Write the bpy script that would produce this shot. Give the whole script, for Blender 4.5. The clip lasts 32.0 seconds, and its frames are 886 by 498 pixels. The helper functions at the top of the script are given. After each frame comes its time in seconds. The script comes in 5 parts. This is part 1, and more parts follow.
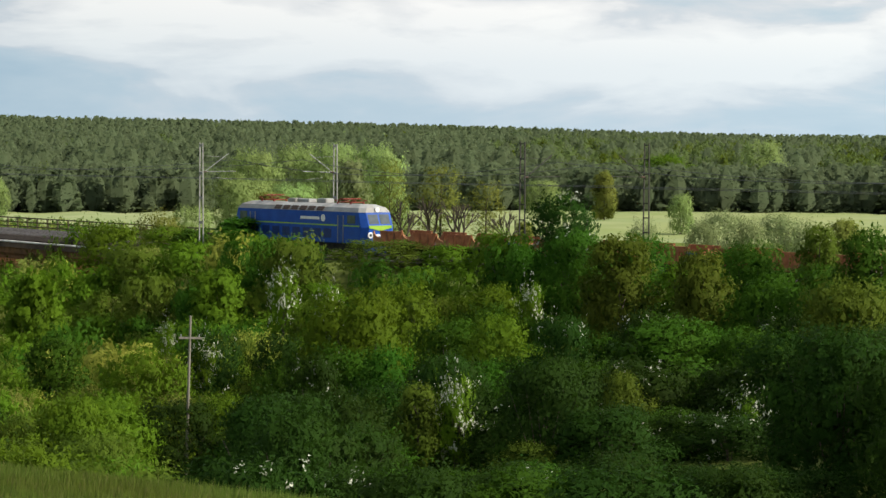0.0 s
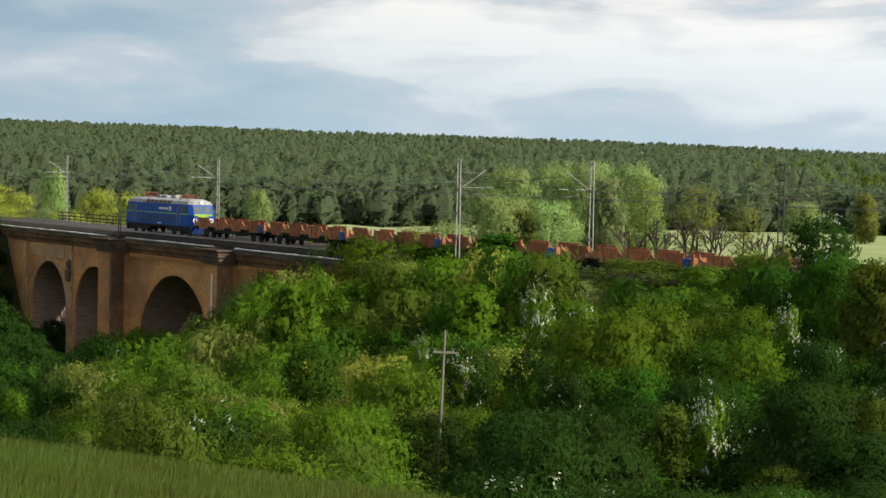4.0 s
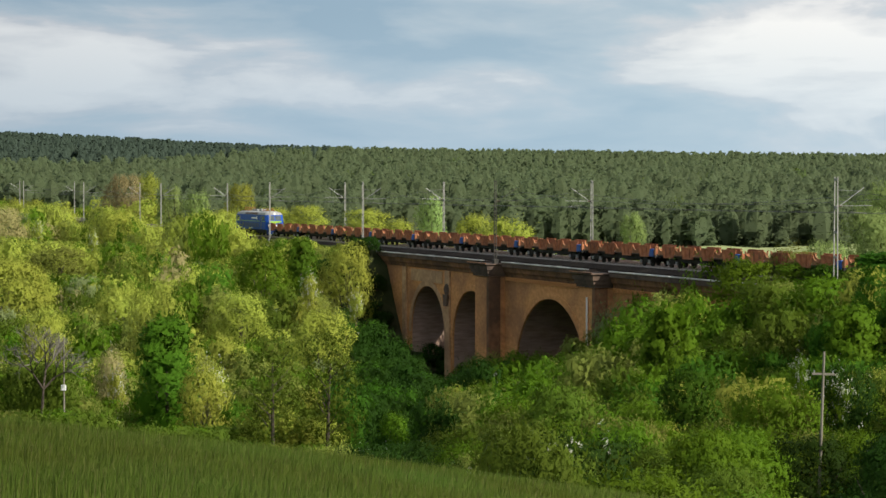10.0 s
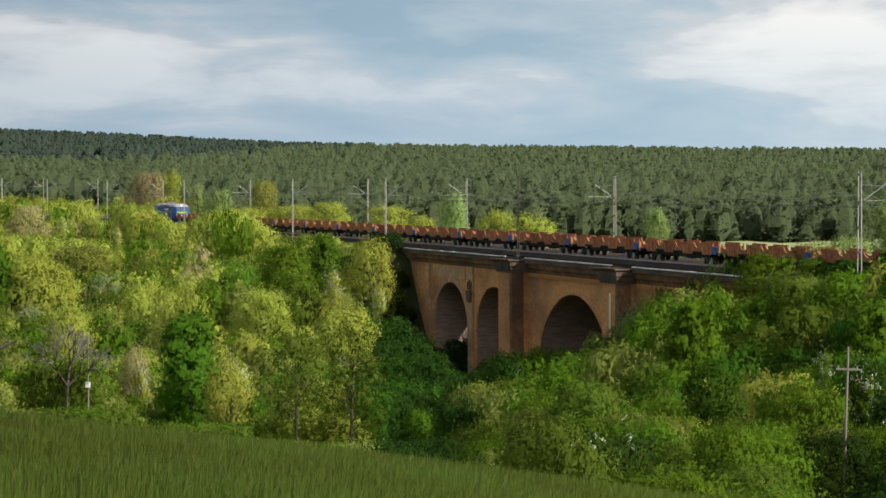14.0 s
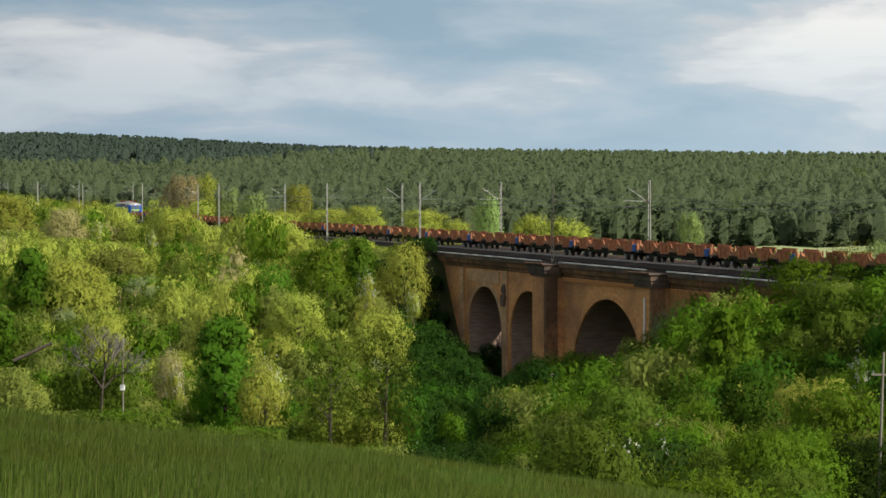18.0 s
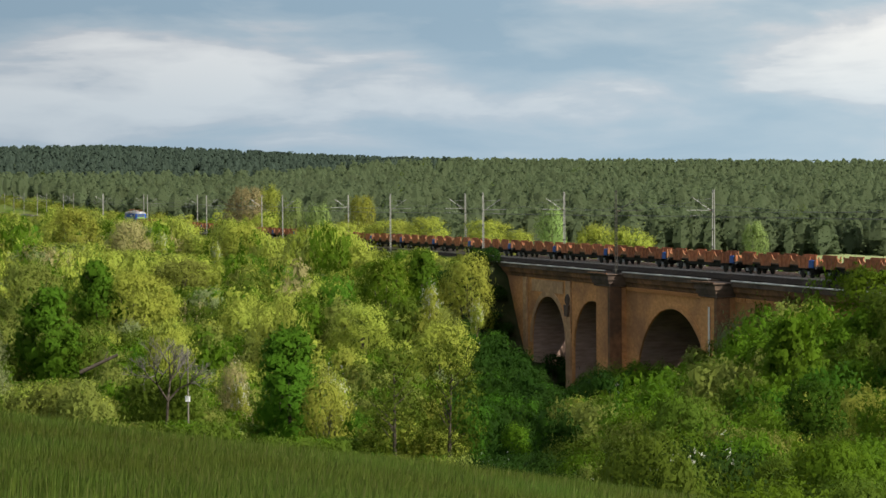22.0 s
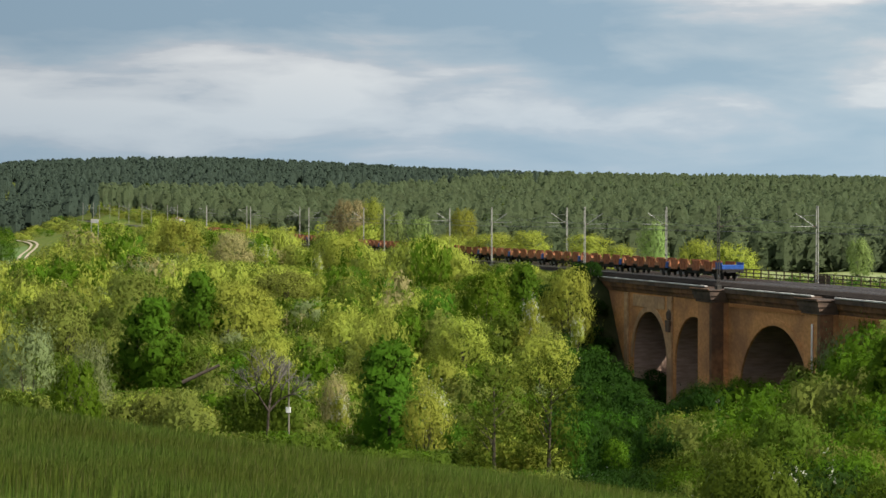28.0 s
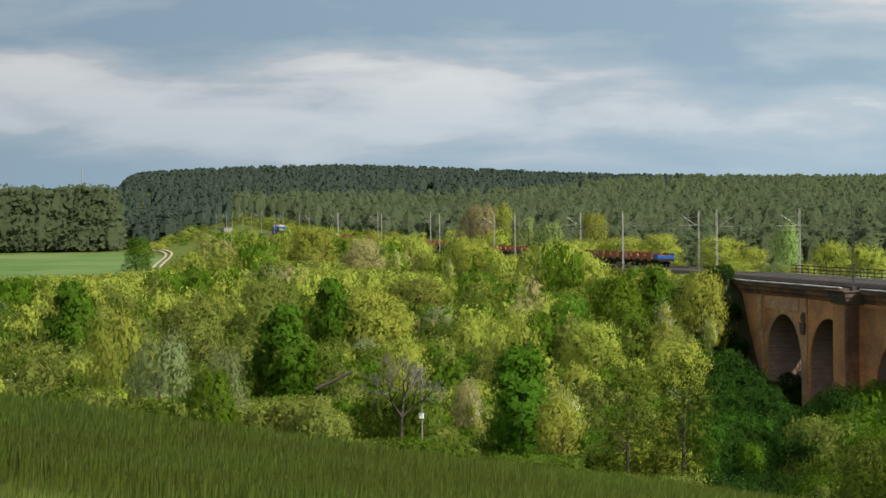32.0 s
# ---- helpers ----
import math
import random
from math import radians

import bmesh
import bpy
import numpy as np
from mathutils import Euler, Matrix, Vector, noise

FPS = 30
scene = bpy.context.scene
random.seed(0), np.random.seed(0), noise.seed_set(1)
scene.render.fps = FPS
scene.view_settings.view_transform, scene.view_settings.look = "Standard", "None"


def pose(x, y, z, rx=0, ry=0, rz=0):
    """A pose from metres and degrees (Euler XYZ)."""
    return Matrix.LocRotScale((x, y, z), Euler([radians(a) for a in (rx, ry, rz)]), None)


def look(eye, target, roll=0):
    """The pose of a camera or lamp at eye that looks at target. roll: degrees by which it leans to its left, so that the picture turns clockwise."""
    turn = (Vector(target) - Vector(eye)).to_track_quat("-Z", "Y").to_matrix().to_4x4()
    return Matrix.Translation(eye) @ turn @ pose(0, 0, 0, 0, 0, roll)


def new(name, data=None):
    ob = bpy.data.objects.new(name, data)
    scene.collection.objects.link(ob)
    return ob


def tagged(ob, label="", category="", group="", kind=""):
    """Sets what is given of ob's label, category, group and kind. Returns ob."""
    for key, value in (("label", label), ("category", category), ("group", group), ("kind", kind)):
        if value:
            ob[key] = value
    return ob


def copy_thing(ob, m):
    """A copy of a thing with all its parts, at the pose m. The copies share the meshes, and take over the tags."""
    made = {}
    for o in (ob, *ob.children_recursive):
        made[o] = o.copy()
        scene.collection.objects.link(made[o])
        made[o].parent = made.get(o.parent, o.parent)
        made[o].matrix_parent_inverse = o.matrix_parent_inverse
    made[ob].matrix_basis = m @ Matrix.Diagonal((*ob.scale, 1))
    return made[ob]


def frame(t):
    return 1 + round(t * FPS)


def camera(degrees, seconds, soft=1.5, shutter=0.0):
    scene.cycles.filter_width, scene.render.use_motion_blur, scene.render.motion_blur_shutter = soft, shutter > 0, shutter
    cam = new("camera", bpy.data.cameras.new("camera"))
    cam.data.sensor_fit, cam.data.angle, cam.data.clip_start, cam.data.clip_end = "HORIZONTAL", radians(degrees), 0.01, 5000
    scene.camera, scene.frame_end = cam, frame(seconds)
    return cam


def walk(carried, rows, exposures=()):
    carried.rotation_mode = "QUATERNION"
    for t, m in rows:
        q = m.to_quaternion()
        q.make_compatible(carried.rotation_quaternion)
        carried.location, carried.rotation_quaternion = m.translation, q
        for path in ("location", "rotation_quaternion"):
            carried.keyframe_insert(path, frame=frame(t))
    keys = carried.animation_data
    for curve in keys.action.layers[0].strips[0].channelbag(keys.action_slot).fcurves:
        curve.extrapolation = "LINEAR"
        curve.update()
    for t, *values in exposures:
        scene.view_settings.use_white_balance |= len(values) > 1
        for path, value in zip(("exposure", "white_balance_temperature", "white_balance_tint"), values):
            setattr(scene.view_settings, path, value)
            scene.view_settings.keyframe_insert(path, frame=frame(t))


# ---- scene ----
# The rails lie at z = 0. The camera stands on a slope above them and only turns.
EYE = Vector((0.0, 0.0, 7.5))
cam = camera(24.57, 32.0, soft=1.5)
# seconds, turn to the left, tilt up, lean to the left (degrees)
TURNS = [
    (0.0, -13.610, -2.587, 0.326), (0.5, -12.886, -2.249, 0.450), (1.0, -11.566, -2.146, 0.540),
    (1.5, -10.296, -1.902, 0.821), (2.0, -8.908, -1.988, 0.730), (2.5, -8.488, -2.403, 0.653),
    (4.5, -5.115, -2.035, 1.173), (5.0, -3.543, -1.874, 0.778), (5.5, -1.896, -1.862, 0.588),
    (6.0, -0.292, -1.858, 0.359), (6.5, 1.199, -1.815, 0.303), (7.0, 1.973, -1.649, 0.162),
    (7.5, 2.530, -1.702, 0.035), (8.0, 3.652, -1.856, -0.094), (8.5, 4.241, -1.791, 0.030),
    (9.0, 4.146, -1.846, -0.052), (9.5, 4.005, -1.757, -0.136), (10.0, 4.105, -1.674, 0.057),
    (10.5, 4.147, -1.608, -0.017), (11.0, 3.972, -1.680, -0.170), (11.5, 3.842, -1.833, -0.142),
    (12.0, 4.095, -1.798, -0.206), (12.5, 4.208, -1.883, -0.201), (13.0, 4.339, -1.805, -0.138),
    (13.5, 4.654, -1.857, -0.223), (14.0, 4.752, -1.779, -0.153), (14.5, 4.955, -1.569, 0.059),
    (16.5, 4.773, -1.228, -0.274), (17.0, 5.546, -1.667, -0.254), (17.5, 5.673, -1.750, -0.131),
    (18.0, 5.714, -1.665, -0.044), (18.5, 5.939, -1.800, 0.006), (19.0, 6.061, -2.096, -0.160),
    (19.5, 6.261, -1.897, -0.057), (20.0, 6.687, -1.754, -0.200), (20.5, 6.822, -1.448, -0.141),
    (21.0, 7.142, -1.472, -0.471), (21.5, 7.462, -1.401, -0.437), (22.0, 7.497, -1.363, -0.381),
    (22.5, 7.698, -1.423, -0.441), (23.0, 7.802, -1.497, -0.453), (23.5, 8.238, -1.458, -0.219),
    (24.0, 8.546, -1.302, 0.086), (24.5, 8.345, -1.160, 0.301), (26.5, 9.437, -1.081, 0.167),
    (27.0, 9.893, -1.200, -0.007), (27.5, 9.973, -1.125, -0.029), (28.0, 10.345, -0.973, 0.092),
    (28.5, 10.753, -1.012, 0.167), (29.0, 10.859, -1.072, 0.148), (29.5, 11.756, -1.132, 0.090),
    (30.0, 12.594, -0.992, -0.317), (30.5, 13.152, -0.985, -0.662), (31.0, 13.471, -0.959, -0.657),
    (31.5, 13.625, -0.933, -0.602), (32.0, 14.029, -0.810, -0.652),
]


def aim(yaw, tilt, lean):
    return Matrix.Translation(EYE) @ pose(0, 0, 0, 0, 0, yaw) @ pose(0, 0, 0, 90 + tilt) @ pose(0, 0, 0, 0, 0, lean)


walk(cam, [(t, aim(a, b, c)) for t, a, b, c in TURNS],
     exposures=[(0, 0.29), (1, 0.34), (2.5, 0.33), (5, 0.27), (9, 0.29), (13, 0.28), (18, 0.21), (24, 0.24), (32, 0.2)])

# ---- light: a broken cloud deck with the sun standing to the east ----
SUN_EL, SUN_AZ = radians(38), radians(115)   # azimuth from +y, clockwise
world = bpy.data.worlds.new("sky")
scene.world = world
world.use_nodes = True
wt = world.node_tree
for nd in list(wt.nodes):
    wt.nodes.remove(nd)


def wn(kind, **kw):
    nd = wt.nodes.new(kind)
    for k, v in kw.items():
        nd.inputs[k].default_value = v
    return nd


sky = wt.nodes.new("ShaderNodeTexSky")
sky.sky_type, sky.sun_disc = "NISHITA", False
sky.sun_elevation, sky.sun_rotation = SUN_EL, SUN_AZ
sky.air_density, sky.dust_density, sky.ozone_density = 1.0, 1.5, 1.5
tc = wt.nodes.new("ShaderNodeTexCoord")
sep = wt.nodes.new("ShaderNodeSeparateXYZ")
wt.links.new(tc.outputs["Generated"], sep.inputs[0])


def wmath(op, a, b=None, c=None):
    nd = wt.nodes.new("ShaderNodeMath")
    nd.operation = op
    for i, v in enumerate((a, b, c)):
        if v is None:
            continue
        if isinstance(v, (int, float)):
            nd.inputs[i].default_value = v
        else:
            wt.links.new(v, nd.inputs[i])
    return nd.outputs[0]


def wramp(fac, stops):
    nd = wt.nodes.new("ShaderNodeValToRGB")
    el = nd.color_ramp.elements
    while len(el) < len(stops):
        el.new(0.5)
    for e, (p, col) in zip(el, stops):
        e.position, e.color = p, (*col, 1)
    wt.links.new(fac, nd.inputs[0])
    return nd.outputs[0]


def wmix(fac, a, b):
    nd = wt.nodes.new("ShaderNodeMix")
    nd.data_type = "RGBA"
    for sock, v in ((nd.inputs[0], fac), (nd.inputs[6], a), (nd.inputs[7], b)):
        if isinstance(v, tuple):
            sock.default_value = (*v, 1)
        elif isinstance(v, (int, float)):
            sock.default_value = v
        else:
            wt.links.new(v, sock)
    return nd.outputs[2]


# clouds lie in flat banks: the direction, drawn out sideways
up = wmath("MAXIMUM", sep.outputs[2], 0.0)
comb = wt.nodes.new("ShaderNodeCombineXYZ")
wt.links.new(sep.outputs[0], comb.inputs[0])
wt.links.new(sep.outputs[1], comb.inputs[1])
wt.links.new(wmath("MULTIPLY", sep.outputs[2], 4.2), comb.inputs[2])


def wnoise(scale, detail, rough, dist=0.0, shift=(0, 0, 0)):
    mp = wt.nodes.new("ShaderNodeMapping")
    mp.inputs["Location"].default_value = shift
    wt.links.new(comb.outputs[0], mp.inputs[0])
    nd = wn("ShaderNodeTexNoise", Scale=scale, Detail=detail, Roughness=rough, Distortion=dist)
    wt.links.new(mp.outputs[0], nd.inputs["Vector"])
    return nd.outputs["Fac"]


banks = wnoise(3.6, 3.0, 0.5, 0.2, (0.33, 1.7, 0.45))
puffs = wnoise(9.0, 8.0, 0.51, 0.3, (0.4, 5.2, 0.1))
# rolls of cloud, one behind another, bent by the banks
roll = wmath("SINE", wmath("ADD", wmath("MULTIPLY_ADD", up, 84.0, 2.9), wmath("MULTIPLY_ADD", banks, 4.0, -2.0)))
form = wmath("ADD", wmath("MULTIPLY", banks, 0.42), wmath("MULTIPLY", puffs, 0.58))
form = wmath("ADD", form, wmath("MULTIPLY_ADD", wnoise(27.0, 5.0, 0.55, 0.2, (1.2, 0.3, 2.2)), 0.11, -0.055))
form = wmath("ADD", form, wmath("MULTIPLY", roll, wmath("MAXIMUM", wmath("MULTIPLY_ADD", sep.outputs[0], -0.16, 0.04), 0.02)))
cloud = wramp(form, [(0.36, (3.3, 4.6, 5.7)), (0.45, (4.6, 5.6, 6.4)), (0.505, (6.2, 6.5, 6.9)), (0.53, (7.7, 7.75, 7.85)), (0.6, (9.4, 9.3, 9.1))])
deck = wmix(0.12, cloud, sky.outputs[0])
haze = wramp(up, [(0.0, (1, 1, 1)), (0.045, (0.7, 0.7, 0.7)), (0.085, (0, 0, 0))])
deck = wmix(wmath("MULTIPLY", haze, 0.62), deck, (4.3, 5.8, 7.0))
# the deck is brighter on the sun's side
side = wramp(wmath("MULTIPLY_ADD", sep.outputs[0], 0.5, 0.5), [(0.28, (0.72, 0.74, 0.77)), (0.44, (0.92, 0.94, 0.96)), (0.52, (1.04, 1.04, 1.03)), (0.62, (1.14, 1.12, 1.1)), (0.8, (1.3, 1.27, 1.22))])
mul = wt.nodes.new("ShaderNodeMix")
mul.data_type, mul.blend_type = "RGBA", "MULTIPLY"
mul.inputs[0].default_value = 1.0
wt.links.new(deck, mul.inputs[6])
wt.links.new(side, mul.inputs[7])
deck = mul.outputs[2]
bg = wn("ShaderNodeBackground", Strength=0.0846)
wt.links.new(deck, bg.inputs[0])
wo = wt.nodes.new("ShaderNodeOutputWorld")
wt.links.new(bg.outputs[0], wo.inputs[0])

sun = new("sun", bpy.data.lights.new("sun", "SUN"))
sun.data.energy, sun.data.angle, sun.data.color = 5.0, radians(0.6), (1.0, 0.93, 0.8)
to_sun = Vector((math.sin(SUN_AZ) * math.cos(SUN_EL), math.cos(SUN_AZ) * math.cos(SUN_EL), math.sin(SUN_EL)))
sun.matrix_world = look(to_sun * 50, (0, 0, 0))

# ---- materials ----


def mat(name, c1, c2, scale=4.0, rough=0.8, metal=0.0, bump=0.0, big_scale=None, c3=None, amount=0.5,
        stretch=(1, 1, 1), spread=0.0, detail=5.0, spec=0.3):
    """Two colours mixed by fine noise, a third by broad noise; spread: how far whole objects differ."""
    m = bpy.data.materials.new(name)
    m.use_nodes = True
    nt = m.node_tree
    pb = nt.nodes["Principled BSDF"]
    pb.inputs["Roughness"].default_value, pb.inputs["Metallic"].default_value = rough, metal
    pb.inputs["Specular IOR Level"].default_value = spec
    co = nt.nodes.new("ShaderNodeTexCoord")
    mp = nt.nodes.new("ShaderNodeMapping")
    mp.inputs["Scale"].default_value = stretch
    nt.links.new(co.outputs["Object"], mp.inputs[0])
    nz = nt.nodes.new("ShaderNodeTexNoise")
    nz.inputs["Scale"].default_value, nz.inputs["Detail"].default_value = scale, detail
    nt.links.new(mp.outputs[0], nz.inputs["Vector"])

    def ramp(fac, lo, hi, a, b):
        nd = nt.nodes.new("ShaderNodeValToRGB")
        nd.color_ramp.elements[0].position, nd.color_ramp.elements[1].position = lo, hi
        nd.color_ramp.elements[0].color, nd.color_ramp.elements[1].color = (*a, 1), (*b, 1)
        nt.links.new(fac, nd.inputs[0])
        return nd.outputs[0]

    col = ramp(nz.outputs["Fac"], 0.35, 0.65, c1, c2)
    if c3 is not None:
        n2 = nt.nodes.new("ShaderNodeTexNoise")
        n2.inputs["Scale"].default_value, n2.inputs["Detail"].default_value = big_scale or scale / 8, 4.0
        nt.links.new(mp.outputs[0], n2.inputs["Vector"])
        f2 = ramp(n2.outputs["Fac"], 0.45, 0.65, (0, 0, 0), (amount,) * 3)
        mx = nt.nodes.new("ShaderNodeMix")
        mx.data_type = "RGBA"
        nt.links.new(f2, mx.inputs[0])
        nt.links.new(col, mx.inputs[6])
        mx.inputs[7].default_value = (*c3, 1)
        col = mx.outputs[2]
    if spread:
        oi = nt.nodes.new("ShaderNodeObjectInfo")
        hv = nt.nodes.new("ShaderNodeHueSaturation")
        mr = nt.nodes.new("ShaderNodeMapRange")
        mr.inputs[3].default_value, mr.inputs[4].default_value = 1 - spread, 1 + spread
        nt.links.new(oi.outputs["Random"], mr.inputs[0])
        nt.links.new(mr.outputs[0], hv.inputs["Value"])
        nt.links.new(col, hv.inputs["Color"])
        col = hv.outputs[0]
    nt.links.new(col, pb.inputs["Base Color"])
    if bump:
        bp = nt.nodes.new("ShaderNodeBump")
        bp.inputs["Strength"].default_value, bp.inputs["Distance"].default_value = bump, 0.05
        nt.links.new(nz.outputs["Fac"], bp.inputs["Height"])
        nt.links.new(bp.outputs[0], pb.inputs["Normal"])
    return m


def leaf_mat(name, col, hue=0.012, val=0.09, glow=0.42, patch=0.12, cut=13.0, hold=0.43, vary=0.3):
    """Leaves: they differ one by one, in patches and from plant to plant, and let light through."""
    m = bpy.data.materials.new(name)
    m.use_nodes = True
    nt = m.node_tree
    pb = nt.nodes["Principled BSDF"]
    pb.inputs["Roughness"].default_value, pb.inputs["Specular IOR Level"].default_value = 0.7, 0.06
    geo = nt.nodes.new("ShaderNodeNewGeometry")
    oi = nt.nodes.new("ShaderNodeObjectInfo")
    nz = nt.nodes.new("ShaderNodeTexNoise")
    nz.inputs["Scale"].default_value, nz.inputs["Detail"].default_value = patch, 3.0
    nt.links.new(geo.outputs["Position"], nz.inputs["Vector"])

    def rng(src, lo, hi):
        mr = nt.nodes.new("ShaderNodeMapRange")
        mr.inputs[3].default_value, mr.inputs[4].default_value = lo, hi
        nt.links.new(src, mr.inputs[0])
        return mr.outputs[0]

    def both(op, a, b):
        nd = nt.nodes.new("ShaderNodeMath")
        nd.operation = op
        nt.links.new(a, nd.inputs[0])
        nt.links.new(b, nd.inputs[1])
        return nd.outputs[0]

    hv = nt.nodes.new("ShaderNodeHueSaturation")
    hv.inputs["Color"].default_value = (*col, 1)
    h = both("ADD", rng(oi.outputs["Random"], 0.5 - hue, 0.5 + hue), rng(nz.outputs["Fac"], -hue * 1.6, hue * 1.6))
    v = both("MULTIPLY", rng(geo.outputs["Random Per Island"], 1 - val, 1 + val), rng(nz.outputs["Fac"], 1 - vary, 1 + vary))
    v2 = both("MULTIPLY", v, rng(oi.outputs["Random"], 0.85, 1.15))
    nt.links.new(h, hv.inputs["Hue"])
    nt.links.new(v2, hv.inputs["Value"])
    nt.links.new(hv.outputs[0], pb.inputs["Base Color"])
    tr = nt.nodes.new("ShaderNodeBsdfTranslucent")
    nt.links.new(hv.outputs[0], tr.inputs[0])
    ms = nt.nodes.new("ShaderNodeMixShader")
    ms.inputs[0].default_value = glow
    nt.links.new(pb.outputs[0], ms.inputs[1])
    nt.links.new(tr.outputs[0], ms.inputs[2])
    out = ms.outputs[0]
    if cut:      # ragged outline: each tuft breaks up into small leaves with gaps
        n2 = nt.nodes.new("ShaderNodeTexNoise")
        n2.inputs["Scale"].default_value, n2.inputs["Detail"].default_value = cut, 1.0
        nt.links.new(geo.outputs["Position"], n2.inputs["Vector"])
        gt = nt.nodes.new("ShaderNodeMath")
        gt.operation = "GREATER_THAN"
        gt.inputs[1].default_value = hold
        nt.links.new(n2.outputs["Fac"], gt.inputs[0])
        tp = nt.nodes.new("ShaderNodeBsdfTransparent")
        mt = nt.nodes.new("ShaderNodeMixShader")
        nt.links.new(gt.outputs[0], mt.inputs[0])
        nt.links.new(tp.outputs[0], mt.inputs[1])
        nt.links.new(out, mt.inputs[2])
        out = mt.outputs[0]
    nt.links.new(out, nt.nodes["Material Output"].inputs[0])
    return m


LEAF = {
    "spring": leaf_mat("spring_leaves", (0.33, 0.375, 0.06)),
    "olive": leaf_mat("olive_leaves", (0.18, 0.21, 0.042)),
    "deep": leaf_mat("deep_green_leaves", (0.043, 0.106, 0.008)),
    "fresh": leaf_mat("fresh_green_leaves", (0.092, 0.168, 0.01)),
    "grey": leaf_mat("grey_willow_leaves", (0.2, 0.242, 0.1)),
    "yellow": leaf_mat("yellow_green_leaves", (0.26, 0.28, 0.045)),
    "rust": leaf_mat("reddish_leaves", (0.33, 0.29, 0.13)),
    # hawthorn green, darkened to carry the shade of the near slope and viaduct
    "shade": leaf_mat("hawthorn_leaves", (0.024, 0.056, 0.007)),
    "maple": leaf_mat("rich_green_leaves", (0.075, 0.165, 0.012)),
    "wood": leaf_mat("birch_wood_leaves", (0.13, 0.19, 0.06)),
    "pale": leaf_mat("pale_spring_leaves", (0.25, 0.34, 0.11)),
    "moss": leaf_mat("mossy_olive_leaves", (0.088, 0.13, 0.014)),
}
BLOSSOM = leaf_mat("white_blossom", (0.5, 0.52, 0.42), hue=0.01, val=0.15, glow=0.35)
PINE = leaf_mat("pine_needles", (0.138, 0.182, 0.092), hue=0.01, val=0.05, glow=0.6, patch=0.06, cut=2.6, hold=0.36, vary=0.22)
# darker copy of PINE: cloud shadow over the far hill, put into colour
PINE_IN_SHADE = leaf_mat("spruce_needles", (0.052, 0.075, 0.055), hue=0.01, val=0.08, glow=0.3, patch=0.1, cut=2.2, hold=0.34)
BARK = mat("bark", (0.045, 0.036, 0.027), (0.09, 0.073, 0.055), 6, 0.9, bump=0.4)
PALE_BARK = mat("weathered_bark", (0.1, 0.092, 0.08), (0.19, 0.175, 0.15), 6, 0.9, bump=0.4)
GRASS = leaf_mat("rye_blades", (0.13, 0.182, 0.03), hue=0.03, val=0.2, glow=0.6, patch=0.6, cut=0.0, vary=0.42)
GRASS2 = leaf_mat("rye_ears", (0.19, 0.2, 0.06), hue=0.03, val=0.2, glow=0.6, patch=0.6, cut=0.0, vary=0.42)
RYE_SOIL = mat("rye_undergrowth", (0.085, 0.115, 0.022), (0.115, 0.145, 0.03), 5, 0.95, big_scale=0.25, c3=(0.18, 0.18, 0.045), amount=0.6, spec=0.04)
GROUND = mat("grassy_earth", (0.07, 0.11, 0.02), (0.13, 0.165, 0.035), 0.6, 0.95, bump=0.3, big_scale=0.03, c3=(0.15, 0.15, 0.045), amount=0.5, spec=0.04)
# dark gully ground: the viaduct's shade put into the colour
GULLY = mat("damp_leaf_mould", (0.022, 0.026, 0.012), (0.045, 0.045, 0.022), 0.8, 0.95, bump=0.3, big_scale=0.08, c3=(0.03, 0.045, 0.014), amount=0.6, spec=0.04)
MEADOW = mat("meadow", (0.085, 0.155, 0.042), (0.11, 0.185, 0.052), 0.05, 0.95, big_scale=0.012, c3=(0.26, 0.27, 0.15), amount=0.3, spec=0.04)
DRYFIELD = mat("pale_dry_field", (0.2, 0.25, 0.1), (0.27, 0.3, 0.15), 0.05, 0.95, big_scale=0.01, c3=(0.24, 0.26, 0.08), amount=0.5, spec=0.04)
SAND = mat("sandy_track", (0.35, 0.29, 0.2), (0.5, 0.43, 0.32), 0.8, 0.95)
BRICK = mat("old_red_brick", (0.5, 0.23, 0.085), (0.66, 0.33, 0.13), 1.6, 0.9, bump=0.3, big_scale=0.14, c3=(0.2, 0.1, 0.06), amount=0.65, stretch=(1, 1, 1.6))
BRICK2 = mat("pale_brick", (0.42, 0.25, 0.13), (0.56, 0.36, 0.2), 1.8, 0.9, bump=0.3, big_scale=0.3, c3=(0.24, 0.14, 0.09), amount=0.6)
COPING = mat("limewashed_coping", (0.5, 0.49, 0.46), (0.66, 0.65, 0.62), 1.5, 0.9, big_scale=0.3, c3=(0.25, 0.22, 0.2), amount=0.7)
VAULT_BRICK = mat("sooty_brick", (0.29, 0.19, 0.145), (0.44, 0.3, 0.235), 1.6, 0.9, bump=0.3, big_scale=0.2, c3=(0.42, 0.31, 0.26), amount=0.45, stretch=(0.4, 0.4, 2.2))
CORNICE = mat("sooty_cornice", (0.05, 0.037, 0.03), (0.1, 0.07, 0.055), 1.2, 0.9, big_scale=0.2, c3=(0.2, 0.13, 0.09), amount=0.5)
CORNICE2 = mat("brown_moulded_brick", (0.15, 0.075, 0.04), (0.26, 0.13, 0.065), 1.6, 0.9, big_scale=0.3, c3=(0.07, 0.045, 0.03), amount=0.7)
BALLAST = mat("ballast", (0.03, 0.025, 0.021), (0.07, 0.056, 0.047), 9, 0.95, bump=0.6, big_scale=0.4, c3=(0.03, 0.022, 0.018), amount=0.5, spec=0.1)
RAIL = mat("worn_rail_steel", (0.25, 0.2, 0.17), (0.36, 0.31, 0.28), 3, 0.5, 0.6)
